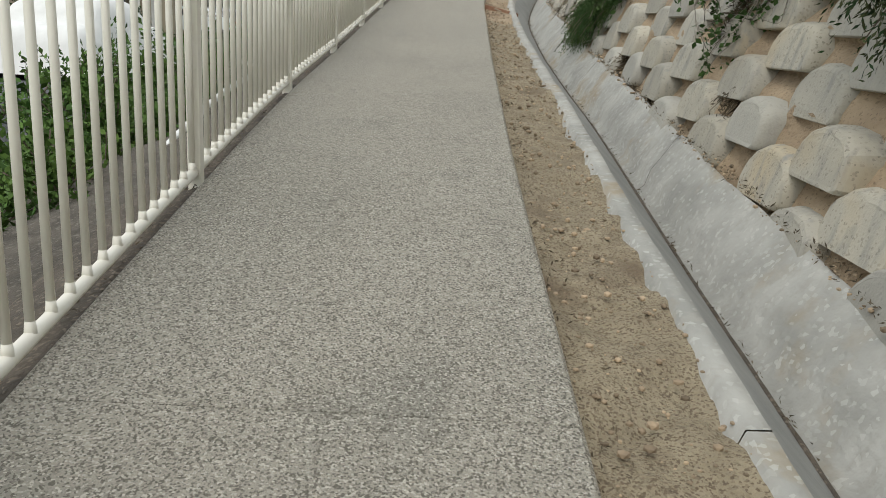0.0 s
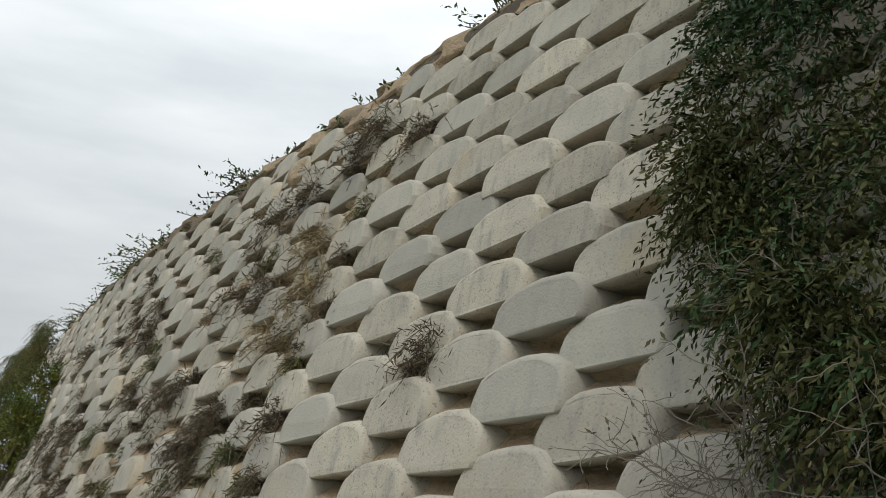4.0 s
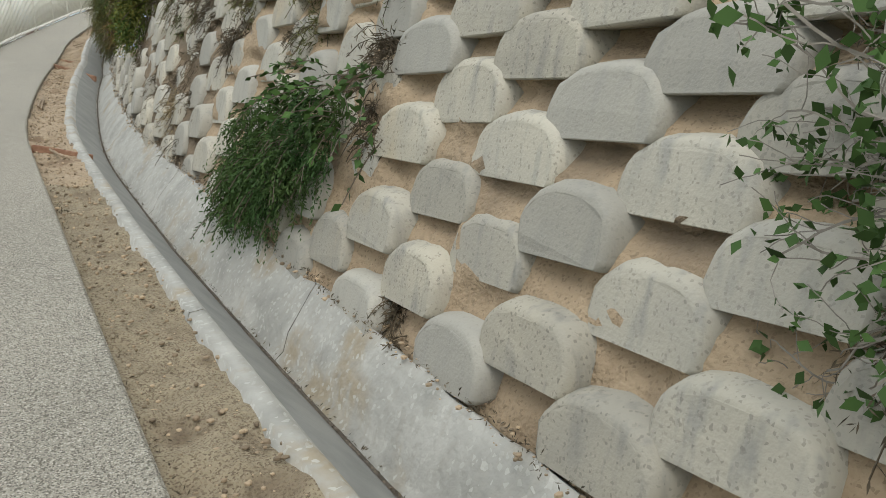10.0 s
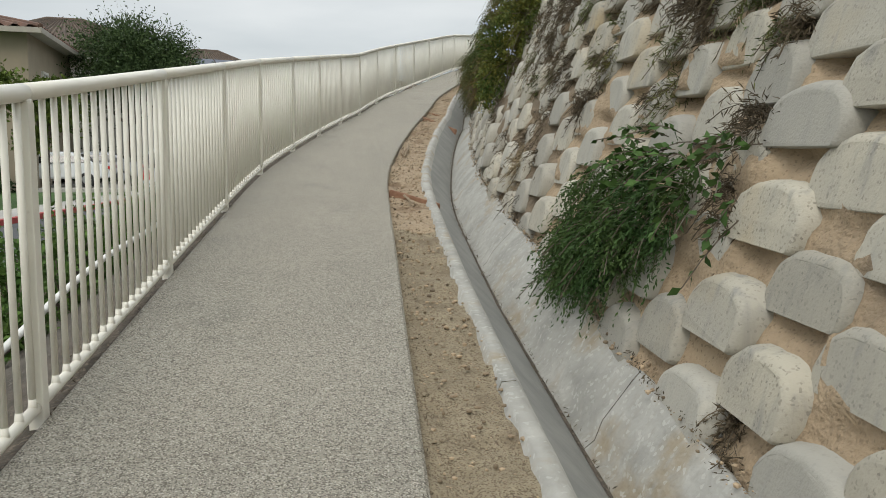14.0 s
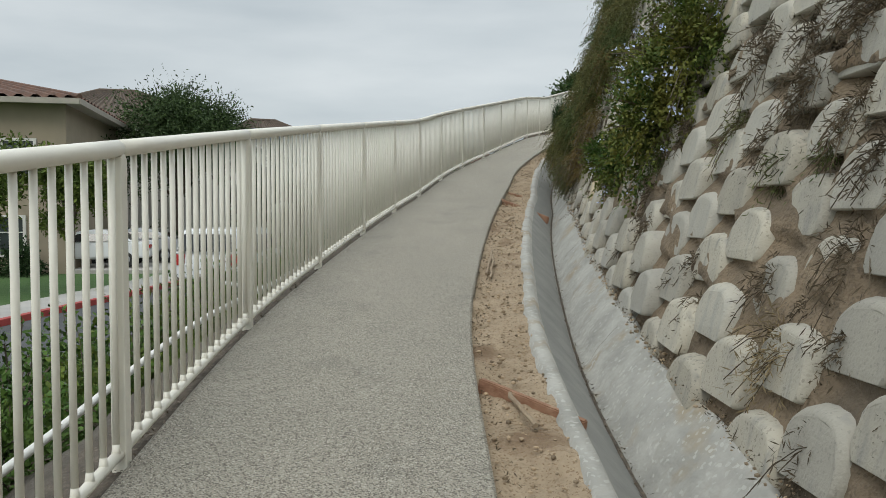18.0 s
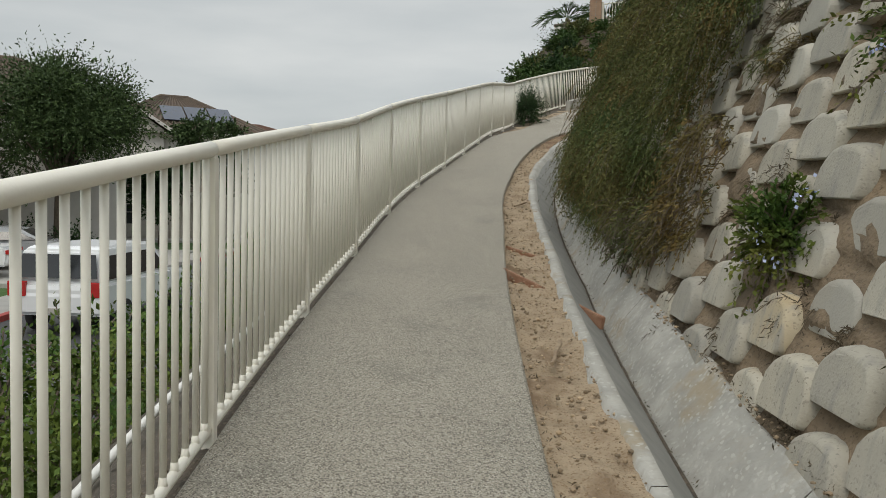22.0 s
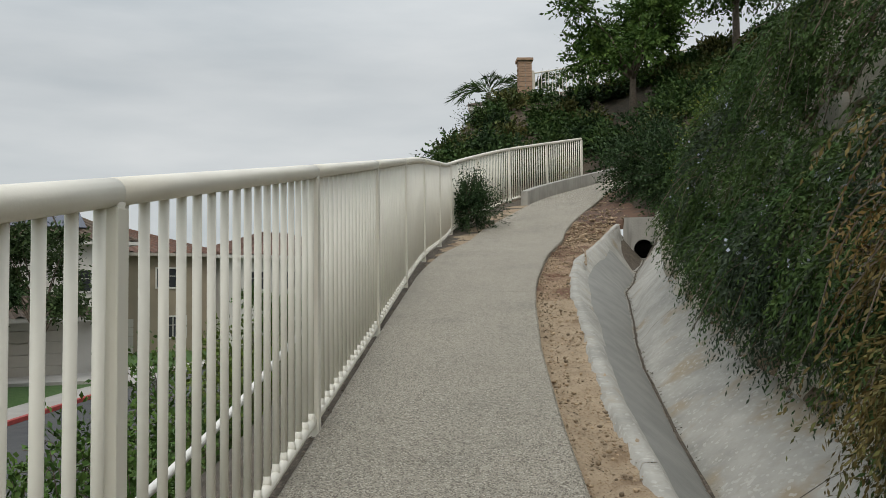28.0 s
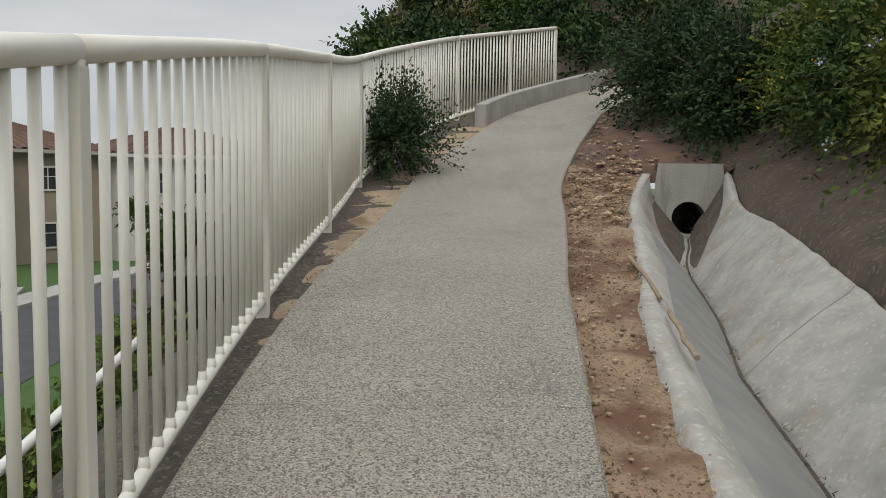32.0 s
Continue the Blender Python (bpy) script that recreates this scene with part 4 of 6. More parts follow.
board(6.42, 1.3, 6.02, 1.72)
board(14.3, 1.22, 13.55, 1.9, drop=0.16)
board(15.3, 1.25, 15.05, 1.6, high=0.05, label="short weathered board half buried in the dirt")
for s0, u0, s1, u1 in ((8.9, 1.38, 9.9, 1.37), (9.05, 1.34, 10.1, 1.36), (25.2, 1.72, 25.8, 1.78), (26.0, 1.8, 26.9, 1.84), (12.1, 1.42, 12.5, 1.5), (17.2, 1.3, 17.5, 1.42), (5.9, 1.5, 6.3, 1.42)):
    a, b = at(s0, u0, -0.03), at(s1, u1, -0.03)
    n = 6
    pts = [a.lerp(b, k / n) + Vector((noise.noise(a * 3 + Vector((k, 0, 0))) * 0.02, 0, 0.006)) for k in range(n + 1)]
    tagged(link("stick", *tube_line(pts, 0.011, 7), M["stick"]), "weathered stick lying on the dirt", "stick", group="sticks on the dirt")

# clods and pebbles on the dirt
rng = np.random.default_rng(12)
vs, fs = [], []
ico = bmesh.new()
bmesh.ops.create_icosphere(ico, subdivisions=1, radius=1)
iv, jf = [v.co.copy() for v in ico.verts], [tuple(v.index for v in f.verts) for f in ico.faces]
ico.free()
for _ in range(6500):
    s = rng.uniform(-4, 31)
    u = PATH_R(s) + 0.02 + (LIP(s) - PATH_R(s) + 0.02) * rng.random()
    r = 0.003 + 0.011 * rng.random() ** 3
    p = at(s, u, -0.055 + 0.015 * rng.random())
    q = Vector((rng.uniform(0.7, 1.3), rng.uniform(0.7, 1.3), rng.uniform(0.5, 0.9))) * r
    o = len(vs)
    vs += [p + Vector((v.x * q.x, v.y * q.y, v.z * q.z)) for v in iv]
    fs += [tuple(i + o for i in f) for f in jf]
for _ in range(2600):
    s = rng.uniform(-3, 24)
    p = at(s, TOE(s) - 0.06 + 0.14 * rng.random() ** 0.7, 0.0)
    p.z += 0.012
    r = 0.003 + 0.011 * rng.random() ** 3
    q = Vector((rng.uniform(0.7, 1.3), rng.uniform(0.7, 1.3), rng.uniform(0.5, 0.9))) * r
    o = len(vs)
    vs += [p + Vector((v.x * q.x, v.y * q.y, v.z * q.z)) for v in iv]
    fs += [tuple(i + o for i in f) for f in jf]
for _ in range(900):
    s = rng.uniform(28, 34.5)
    p = at(s, PATH_R(s) + 0.05 + (LIP(s) - PATH_R(s) - 0.1 if s < 30.3 else 0.8) * rng.random(), -0.03 + 0.04 * rng.random())
    r = 0.008 + 0.03 * rng.random() ** 3
    q = Vector((rng.uniform(0.7, 1.3), rng.uniform(0.7, 1.3), rng.uniform(0.4, 0.8))) * r
    o = len(vs)
    vs += [p + Vector((v.x * q.x, v.y * q.y, v.z * q.z)) for v in iv]
    fs += [tuple(i + o for i in f) for f in jf]
M["pebble"] = material("pale_clod", (0.36, 0.27, 0.175), (0.26, 0.195, 0.13), 20, 0.95, vary=0.5, island=True)
tagged(link("pebbles", vs, fs, M["pebble"]), "small clods and pebbles scattered on the dirt strip", "pebbles", kind="stuff")
# leaf litter and dry grass along the path edges
k = 2600
ss = rng.uniform(-4, 31, k)
side = rng.random(k)
st = np.array([at(a, (0.03 + 0.07 * rng.random()) if b < 0.5 else PATH_R(a) + 0.01 + 0.09 * rng.random() ** 2, -0.045) for a, b in zip(ss, side)])
w = unit(rng.normal(size=(k, 3)) * np.array([1, 1, 0.35]) + np.array([0, 0, 0.25]))
ss = rng.uniform(-3, 29, 900)
st = np.concatenate([st, np.array([at(a, INV(a) + 0.008 * rng.normal(), -DEEP(a) + 0.015) for a in ss])])
ss = rng.uniform(-3, 13, 1100)
st = np.concatenate([st, np.array([at(a, TOE(a) - 0.03 + 0.06 * rng.random(), 0.015 + 0.02 * rng.random()) for a in ss])])
k = len(st)
w = unit(rng.normal(size=(k, 3)) * np.array([1, 1, 0.35]) + np.array([0, 0, 0.25]))
ss = rng.uniform(26, 34.5, 900)
st = np.concatenate([st, np.array([at(a, PATH_R(a) + 0.02 + (LIP(a) - PATH_R(a) - 0.1 if a < 30.3 else 0.8) * rng.random() ** 1.5, -0.03) for a in ss]), np.array([at(a, -0.1 + (PATH_L(a) + 0.12) * rng.random(), -0.015) for a in rng.uniform(-3, 33, 1800)])])
k = len(st)
w = unit(rng.normal(size=(k, 3)) * np.array([1, 1, 0.35]) + np.array([0, 0, 0.25]))
lit = quads("dry_litter", sprays(rng, st, w, np.full(k, 0.025), 2, 0.02, 0.005, 0.2, 0, 0.8), M["dry"], None)
tagged(lit, "dry leaf litter along the path edges", "litter", kind="stuff")

# ---------- hillside above the path ----------
M["hill"] = material("shrubby_hillside", (0.095, 0.068, 0.045), (0.06, 0.05, 0.034), 3.0, 0.95, bump=1.0, bump_scale=12, speck=(0.16, 0.12, 0.08), speck_scale=40, speck_at=0.8, stain=(0.045, 0.045, 0.025), stain_scale=1.2)
M["red_soil"] = material("reddish_soil", (0.15, 0.085, 0.055), (0.085, 0.055, 0.04), 6.0, 0.95, bump=1.0, bump_scale=30)
M["low_wall"] = material("grey_kerb_concrete", (0.36, 0.345, 0.31), (0.29, 0.28, 0.25), 4, 0.9, bump=0.4, bump_scale=40, streak=(0.24, 0.23, 0.21))


def hill_line(s):
    top = TOP_Z(s) - 0.06
    f = min(1.0, max(0.0, (s - 24.9) / 1.6))
    u0 = (wall_u(s, top) + 0.05) * (1 - f) + (TOE(s) + 0.08) * f
    z0 = (top - level(s)) * (1 - f) + 0.06 * f
    out = [(u0 - 0.1, z0 - 0.45)]
    for d in (0.0, 0.25, 0.6, 1.1, 1.8, 2.8, 4.2, 6.0, 8.5, 12.0, 16.0):
        out.append((u0 + d, z0 + 0.62 * d - 0.012 * d * d + 0.1 * min(d, 1)))
    return out


tagged(sheet("hillside", -18, 30.25, 0.35, hill_line, M["hill"], rough=0.12, freq=0.9), "planted hillside rising behind the retaining wall", "ground", kind="structure")
RIDGE = along([(29.9, 3.42), (30.4, 3.3), (32, 2.7), (33.5, 2.2), (36, 2.1), (48, 2.1)])
tagged(sheet("hillside_far", 30.2, 39, 0.35, lambda s: [(RIDGE(s) + d, 0.03 + 0.55 * d - 0.008 * d * d + 0.1 * min(d, 1)) for d in (-0.35, 0.0, 0.3, 0.7, 1.3, 2.2, 3.5, 5.5, 8.0, 11.0)], M["hill"], rough=0.12, freq=0.9), "planted hillside beside the upper path", "ground", kind="structure")
tagged(sheet("soil_patch", 30.22, 39, 0.1, lambda s: [(PATH_R(s) - 0.06 + (RIDGE(s) + 0.1 - PATH_R(s)) * f, (-0.035 if s > 30.25 else -0.16) + 0.05 * f) for f in np.linspace(0, 1, 8)], M["red_soil"], rough=0.07, freq=3.5), "reddish soil beside the upper path", "ground", kind="structure")
tagged(sheet("soil_shoulder", 25.2, 39, 0.12, lambda s: [(-0.3, -0.17), (-0.15, -0.08), (0.02, -0.04), ((PATH_L(s) + 0.02) / 2, -0.02), (PATH_L(s) + 0.03, -0.022)], M["dirt"], rough=0.03, freq=5.0), "sandy soil between the fence and the path", "ground", kind="structure")


# the hilltop that closes the view up the path
def mound(x, y):
    rx, ry = x - 9.5, y - 38.6
    a, l = 0.57 * rx + 0.82 * ry, 0.82 * rx - 0.57 * ry
    z = 5.45 + 0.58 * min(max(a, -3.0), 8.0) + 0.05 * max(0, a - 8)
    z += 0.32 * min(max(l, 0), 12)
    if l < -4.5:
        z -= 1.1 * (-4.5 - l)
    return max(z, GROUND_Z - 0.5)


vs, fs = [], []
gx, gy = np.arange(-2, 42, 0.8), np.arange(35.5, 74, 0.8)
for x in gx:
    for y in gy:
        p = Vector((x, y, 0))
        vs.append((x, y, mound(x, y) + 0.25 * noise.noise(p * 0.5) - (0.4 if y < 37 or x < 9 and y < 40 else 0)))
n = len(gy)
for i in range(len(gx) - 1):
    for k in range(n - 1):
        x, y = gx[i] + 0.4, gy[k] + 0.4
        q = 0.66 * (x - 9.0) - 0.75 * (y - 37.9)
        if mound(x, y) > GROUND_Z - 0.3 and (0.75 * (x - 9.0) + 0.66 * (y - 37.9)) > (1.9 if q > -0.6 else -1.0 if q > -2 else -4):
            fs.append((i * n + k, (i + 1) * n + k, (i + 1) * n + k + 1, i * n + k + 1))
tagged(link("hilltop_ground", vs, fs, M["hill"], smooth=True), "shrubby hilltop at the end of the path", "ground", kind="structure")

# low kerb wall along the upper path
vs, fs = [], []
ss = np.arange(33.0, 38.6, 0.2)
for s in ss:
    a, h = 0.42, 0.26
    for u, dz in ((a, -0.1), (a, h - 0.012), (a + 0.012, h), (a + 0.138, h), (a + 0.15, h - 0.012), (a + 0.15, -0.1)):
        vs.append(at(s, u, dz))
for i in range(len(ss) - 1):
    for k in range(5):
        fs.append((i * 6 + k, i * 6 + k + 1, i * 6 + k + 7, i * 6 + k + 6))
fs += [(0, 1, 2, 3, 4, 5)[::-1]]
tagged(link("low_wall", vs, fs, M["low_wall"]), "low grey concrete kerb wall along the upper path", "kerb", kind="structure")

# headwall with the drain pipe at the head of the gutter
HS = 30.2
head = thing("drain_headwall", "weathered concrete headwall with a dark round drain pipe", "drain", "structure")
hm = Matrix.Translation(at(HS, 2.94, 0)) @ Matrix.Rotation(-heading(HS), 4, "Z")
bm = bmesh.new()
PR, PZ = 0.15, -0.44
ring_i, ring_o = [], []
n = 24
for k in range(n):
    a = 2 * math.pi * k / n
    ring_i.append(bm.verts.new((PR * math.cos(a), 0, PZ + PR * math.sin(a))))
    c, d = math.cos(a), math.sin(a)
    q = max(abs(c) / 0.31, abs(d) / (0.5 if d > 0 else 0.45))
    ring_o.append(bm.verts.new((c / q, 0, PZ + d / q)))
for k in range(n):
    bm.faces.new((ring_o[k], ring_o[(k + 1) % n], ring_i[(k + 1) % n], ring_i[k]))
back = [bm.verts.new((v.co.x, 1.2, v.co.z + 0.05)) for v in ring_i]
for k in range(n):
    bm.faces.new((ring_i[k], ring_i[(k + 1) % n], back[(k + 1) % n], back[k]))
bm.faces.new(back)
top = [bm.verts.new(p) for p in ((-0.31, 0, PZ + 0.5), (0.31, 0, PZ + 0.5), (0.31, 0.16, PZ + 0.5), (-0.31, 0.16, PZ + 0.5))]
bm.faces.new(top)
bm.transform(hm)
part("headwall", bm, M["low_wall"], head)
M["pipe_inside"] = material("dark_pipe_inside", (0.035, 0.033, 0.03), (0.02, 0.02, 0.02), 9, 0.8)
bm = bmesh.new()
r = bmesh.ops.create_cone(bm, cap_ends=False, segments=24, radius1=0.148, radius2=0.148, depth=1.1)
bm.transform(hm @ Matrix.Translation((0, 0.56, PZ + 0.02)) @ Matrix.Rotation(math.pi / 2 - 0.04, 4, "X"))
part("pipe", bm, M["pipe_inside"], head, smooth=True)

# loose stones and a slab where the wall runs out
for i, (s, u, dz, r) in enumerate([(24.75, 2.46, 0.3, 0.135), (24.5, 2.45, 0.17, 0.135), (24.38, 2.6, 0.34, 0.15), (24.2, 2.4, 0.08, 0.1)]):
    bm = bmesh.new()
    bmesh.ops.create_icosphere(bm, subdivisions=3, radius=r)
    for v in bm.verts:
        v.co = Vector((v.co.x * 0.55, v.co.y, v.co.z * 1.05)) * (1 + 0.18 * noise.noise(v.co * 5 + Vector((i * 3, 0, 0))))
    bm.transform(Matrix.Translation(at(s, u, dz)) @ Matrix.Rotation(-heading(s) + 0.3 * i, 4, "Z"))
    tagged(part("stone", bm, M["block"], smooth=True), "pale rounded concrete stone at the end of the wall", "stone", group="stones at the wall end")
a, b = at(24.95, 2.62, 0.42), at(24.25, 2.98, 0.5)
bm = bmesh.new()
box(bm, 0, 0, 0, (b - a).length, 0.4, 0.19, bevel=0.012)
bm.transform(Matrix.Translation((a + b) / 2) @ (b - a).to_track_quat("X", "Z").to_matrix().to_4x4() @ Matrix.Translation((0, -0.1, 0)))
tagged(part("slab", bm, M["block"]), "pale flat concrete slab lying at the end of the wall", "slab")

# shrubs of the hillside
rng_s = random.Random(31)


def on_hill(s, d):
    row = hill_line(s) if s < 30.0 else [(RIDGE(s) + q, 0.03 + 0.5 * q - 0.008 * q * q + 0.1 * min(q, 1)) for q in (0.0, 0.3, 0.7, 1.3, 2.2, 3.5, 5.5, 8.0, 11.0)]
    u0 = row[0][0]
    row = row[1:] if s < 30.0 else row
    u0 = row[0][0]
    us = [u - u0 for u, _ in row]
    zs = [z for _, z in row]
    return at(s, u0 + d, float(np.interp(d, us, zs)))


big = [(31.3, 0.75, 0.8, 0.95, "dark_leaf", "dense dark green shrub overhanging the upper path", 1200, 0.045, 0.022, 0), (32.6, 0.85, 0.85, 0.95, "dark_leaf", "dense dark green shrub overhanging the upper path", 1200, 0.045, 0.022, 0),
       (34.2, 0.8, 0.8, 0.9, "dark_leaf", "dense dark green shrub overhanging the upper path", 900, 0.045, 0.022, 0), (36.4, 0.7, 0.8, 0.9, "dark_leaf", "dense dark green shrub overhanging the upper path", 900, 0.045, 0.022, 0),
       (30.3, 1.15, 0.95, 1.25, "hedge_yellow", "yellow-flowering shrub on the hillside by the drain", 1300, 0.04, 0.02, 60), (28.6, 1.25, 0.95, 1.05, "rosemary", "feathery green shrub on the hillside by the drain", 1300, 0.05, 0.014, 0),
       (27.3, 1.45, 0.95, 0.95, "plumbago", "plumbago shrub with pale flowers on the hillside", 1200, 0.045, 0.022, 22), (26.0, 1.7, 0.9, 0.9, "hedge", "leafy green shrub on the hillside above the gutter", 1000, 0.045, 0.022, 12),
       (30.6, 2.3, 1.1, 1.2, "dark_leaf", "dark green shrub on the hillside", 1000, 0.05, 0.025, 0), (28.6, 2.9, 1.1, 1.2, "plumbago", "plumbago shrub with pale flowers on the hillside", 1000, 0.05, 0.025, 20)]
for i, (s, d, r, rz, mat, lab, n, lf, wd, fl) in enumerate(big):
    shrub("hill_shrub", lab, "shrub", on_hill(s, d - 0.25) + Vector((0, 0, rz * 0.22)), r, r, rz, M[mat], n, 16, lf * 1.25, wd * 1.3, 0.15, 700 + i, flowers=fl, petal="petal_yellow" if mat == "hedge_yellow" else "flower", low=-0.75, first=0.35, group="shrubs of the hillside")
i = 0
for row, d in enumerate((1.6, 3.0, 4.6, 6.6, 9.0)):
    s = 15.0 + 0.5 * row
    while s < 38.5:
        if not (d < 2.5 and 24.5 < s < 37):
            r = rng_s.uniform(0.7, 1.15) * (1 + 0.12 * row)
            p = on_hill(s, d + rng_s.uniform(-0.4, 0.4))
            mat = rng_s.choice(["rosemary", "trailing", "plumbago", "dark_leaf", "trailing_grey", "hedge"])
            shrub("hill_shrub", {"plumbago": "green shrub with pale blue flowers on the hillside"}.get(mat, "dense green shrub on the hillside"), "shrub", p + Vector((0, 0, 0.1)), r, r, r * rng_s.uniform(0.55, 0.85), M[mat], 420 if row < 2 else 200, 14 if row < 2 else 10, 0.062 if row < 2 else 0.1, 0.03 if row < 2 else 0.05, 0.15, 800 + i, twigs=False, flowers=14 if mat == "plumbago" else 0, low=-0.3, group="shrubs of the hillside")
            i += 1
        s += rng_s.uniform(1.2, 1.9) * (1 + 0.15 * row)
# shrub in the bend of the fence, and the bank beyond it
shrub("fence_shrub", "rounded dark green shrub in the bend of the fence", "shrub", at(29.95, 0.2, 0.3), 0.6, 0.72, 0.68, M["dark_leaf"], 850, 15, 0.036, 0.02, 0.05, 901, low=-0.8, first=0.3)
k = 0
while k < 190:
    x, y = rng_s.uniform(6, 26), rng_s.uniform(39.5, 54)
    rx, ry = x - 9.5, y - 38.6
    a, l = 0.57 * rx + 0.82 * ry, 0.82 * rx - 0.57 * ry
    if a < 1.5 or l < -4.0 or l > 11 or a > 13:
        continue
    r = rng_s.uniform(0.7, 1.2) if a < 5 else rng_s.uniform(0.5, 0.8)
    shrub("bank_shrub", "dense green shrub on the slope below the hilltop", "shrub", Vector((x, y, mound(x, y) + 0.1)), r, r, r * 0.75, M[rng_s.choice(["dark_leaf", "rosemary", "rosemary", "trailing"])], 190, 8, 0.12, 0.06, 0.1, 950 + k, twigs=False, low=-0.3, group="shrubs on the slope")
    k += 1

# ---------- trees ----------
def tree(name, label, p, height, crown_r, crown_z, mat, seed, clumps=16, stems=150, per=14, leaf=0.09, width=0.045, trunk=0.16, airy=0.0):
    rng = np.random.default_rng(seed)
    ob = thing(name, label, "tree", at=Matrix.Translation(p))
    bm = bmesh.new()
    fork = height - crown_z * 1.25
    tube(bm, (0, 0, -0.3), (0.05, 0.03, fork), trunk, 10, trunk * 0.7)
    cl = []
    for k in range(clumps):
        a, e = rng.random() * 6.283, rng.random() ** 0.6
        q = np.array([crown_r * e * math.cos(a) * 0.8, crown_r * e * math.sin(a) * 0.8, height - crown_z * 0.7 + crown_z * (rng.random() * 1.1 - 0.5) * (1.1 - 0.5 * e)])
        cl.append(q)
        mid = Vector((q[0] * 0.4, q[1] * 0.4, (fork + q[2]) / 2 + 0.1))
        tube(bm, (0.05, 0.03, fork - 0.1), mid, trunk * 0.45, 7, trunk * 0.25)
        tube(bm, mid, tuple(q), trunk * 0.25, 6, trunk * 0.08)
    part("trunk", bm, M["bark"], ob, smooth=True)
    allq = []
    for q in cl:
        r = crown_r * (0.32 + 0.2 * rng.random())
        w, L = dome(rng, stems, r, r, r * 0.8, -0.95)
        allq.append(sprays(rng, np.zeros((len(w), 3)) + q, w, L * (1 + airy * rng.random(len(w))), per, leaf, width, 0.1, 0.25))
    quads("crown", np.concatenate(allq), M[mat], ob)
    return ob


tree("street_tree", "broad dark green street tree before the houses", Vector((-10.3, 47, GROUND_Z)), 8.1, 3.1, 4.2, "tree_leaf", 1, 26, 170, 13, 0.15, 0.06, 0.2, 0.95)
tree("garden_tree", "small yellow-green garden tree before the tan house", Vector((-11.2, 30, GROUND_Z)), 4.8, 1.9, 2.4, "hedge_yellow", 2, 13, 90, 10, 0.15, 0.07, 0.11, 0.4)
tree("garden_tree", "small yellow-green garden tree before the tan house", Vector((-9.0, 30.4, GROUND_Z)), 4.3, 1.3, 2.0, "hedge_yellow", 3, 12, 90, 10, 0.14, 0.06, 0.1, 0.4)
tree("garden_tree", "round green garden tree beside the street", Vector((-5.8, 59, GROUND_Z)), 7.3, 2.2, 4.2, "tree_leaf", 4, 13, 90, 8, 0.2, 0.09, 0.14, 0.3)
tree("garden_tree", "dark green garden tree before the far houses", Vector((4.5, 58, GROUND_Z)), 4.8, 1.9, 2.8, "hedge", 5, 13, 90, 8, 0.2, 0.09, 0.12, 0.3)
tree("garden_tree", "dark green garden tree before the far houses", Vector((-8.0, 56, GROUND_Z)), 5.2, 2.0, 3.2, "dark_leaf", 6, 13, 90, 8, 0.2, 0.09, 0.12, 0.3)
for i in range(9):
    tree("garden_tree", "green garden tree among the houses", Vector((-24 + i * 7.5 + rng_s.uniform(-2, 2), 92 + rng_s.uniform(-6, 8), GROUND_Z)), rng_s.uniform(5.0, 7.0), 2.6, 3.2, "tree_leaf", 20 + i, 9, 50, 7, 0.36, 0.17, 0.15)

# dark shrubs in the front gardens
for i, (x, y, r, h) in enumerate([(-15.6, 46.2, 1.3, 1.5), (-13.6, 46.6, 1.2, 1.4), (-11.6, 46.4, 1.3, 1.6), (-9.7, 46.9, 1.1, 1.3), (-23.5, 35.2, 1.1, 1.2), (-21.4, 35.5, 1.2, 1.3), (-19.2, 35.7, 1.1, 1.1), (-17.0, 36.0, 1.2, 1.4), (-14.9, 36.2, 1.1, 1.2), (-13.1, 36.6, 0.9, 1.0)]):
    shrub("garden_shrub", "dense dark green shrub in a front garden by the street", "shrub", Vector((x, y, GROUND_Z + 0.3)), r, r, h, M["dark_leaf"], 300, 9, 0.13, 0.065, 0.1, 1500 + i, twigs=False, low=-0.5, group="shrubs of the front gardens")

# ---------- street ----------
KERB = along([(-30, -10.8), (10, -8.9), (23, -7.9), (30, -6.9), (45, -5.3), (55, -2.6), (66, 1.5), (90, 12)])


def strip(name, y0, y1, a, b, z, mat, label, category, thick=0.0):
    ys = np.arange(y0, y1 + 0.01, 1.0)
    vs, fs = [], []
    for y in ys:
        x = KERB(y)
        row = [(x + a, z), (x + b, z)] if not thick else [(x + a, z - thick), (x + a, z), (x + b, z), (x + b, z - thick)]
        vs += [(q, y, h) for q, h in row]
    w = 4 if thick else 2
    for i in range(len(ys) - 1):
        for k in range(w - 1):
            fs.append((i * w + k, i * w + k + 1, (i + 1) * w + k + 1, (i + 1) * w + k))
    if thick:
        fs += [(0, 1, 2, 3)[::-1], tuple(range(len(vs) - 4, len(vs)))]
    ob = link(name, vs, fs, mat)
    return tagged(ob, label, category, kind="structure") if category else ob


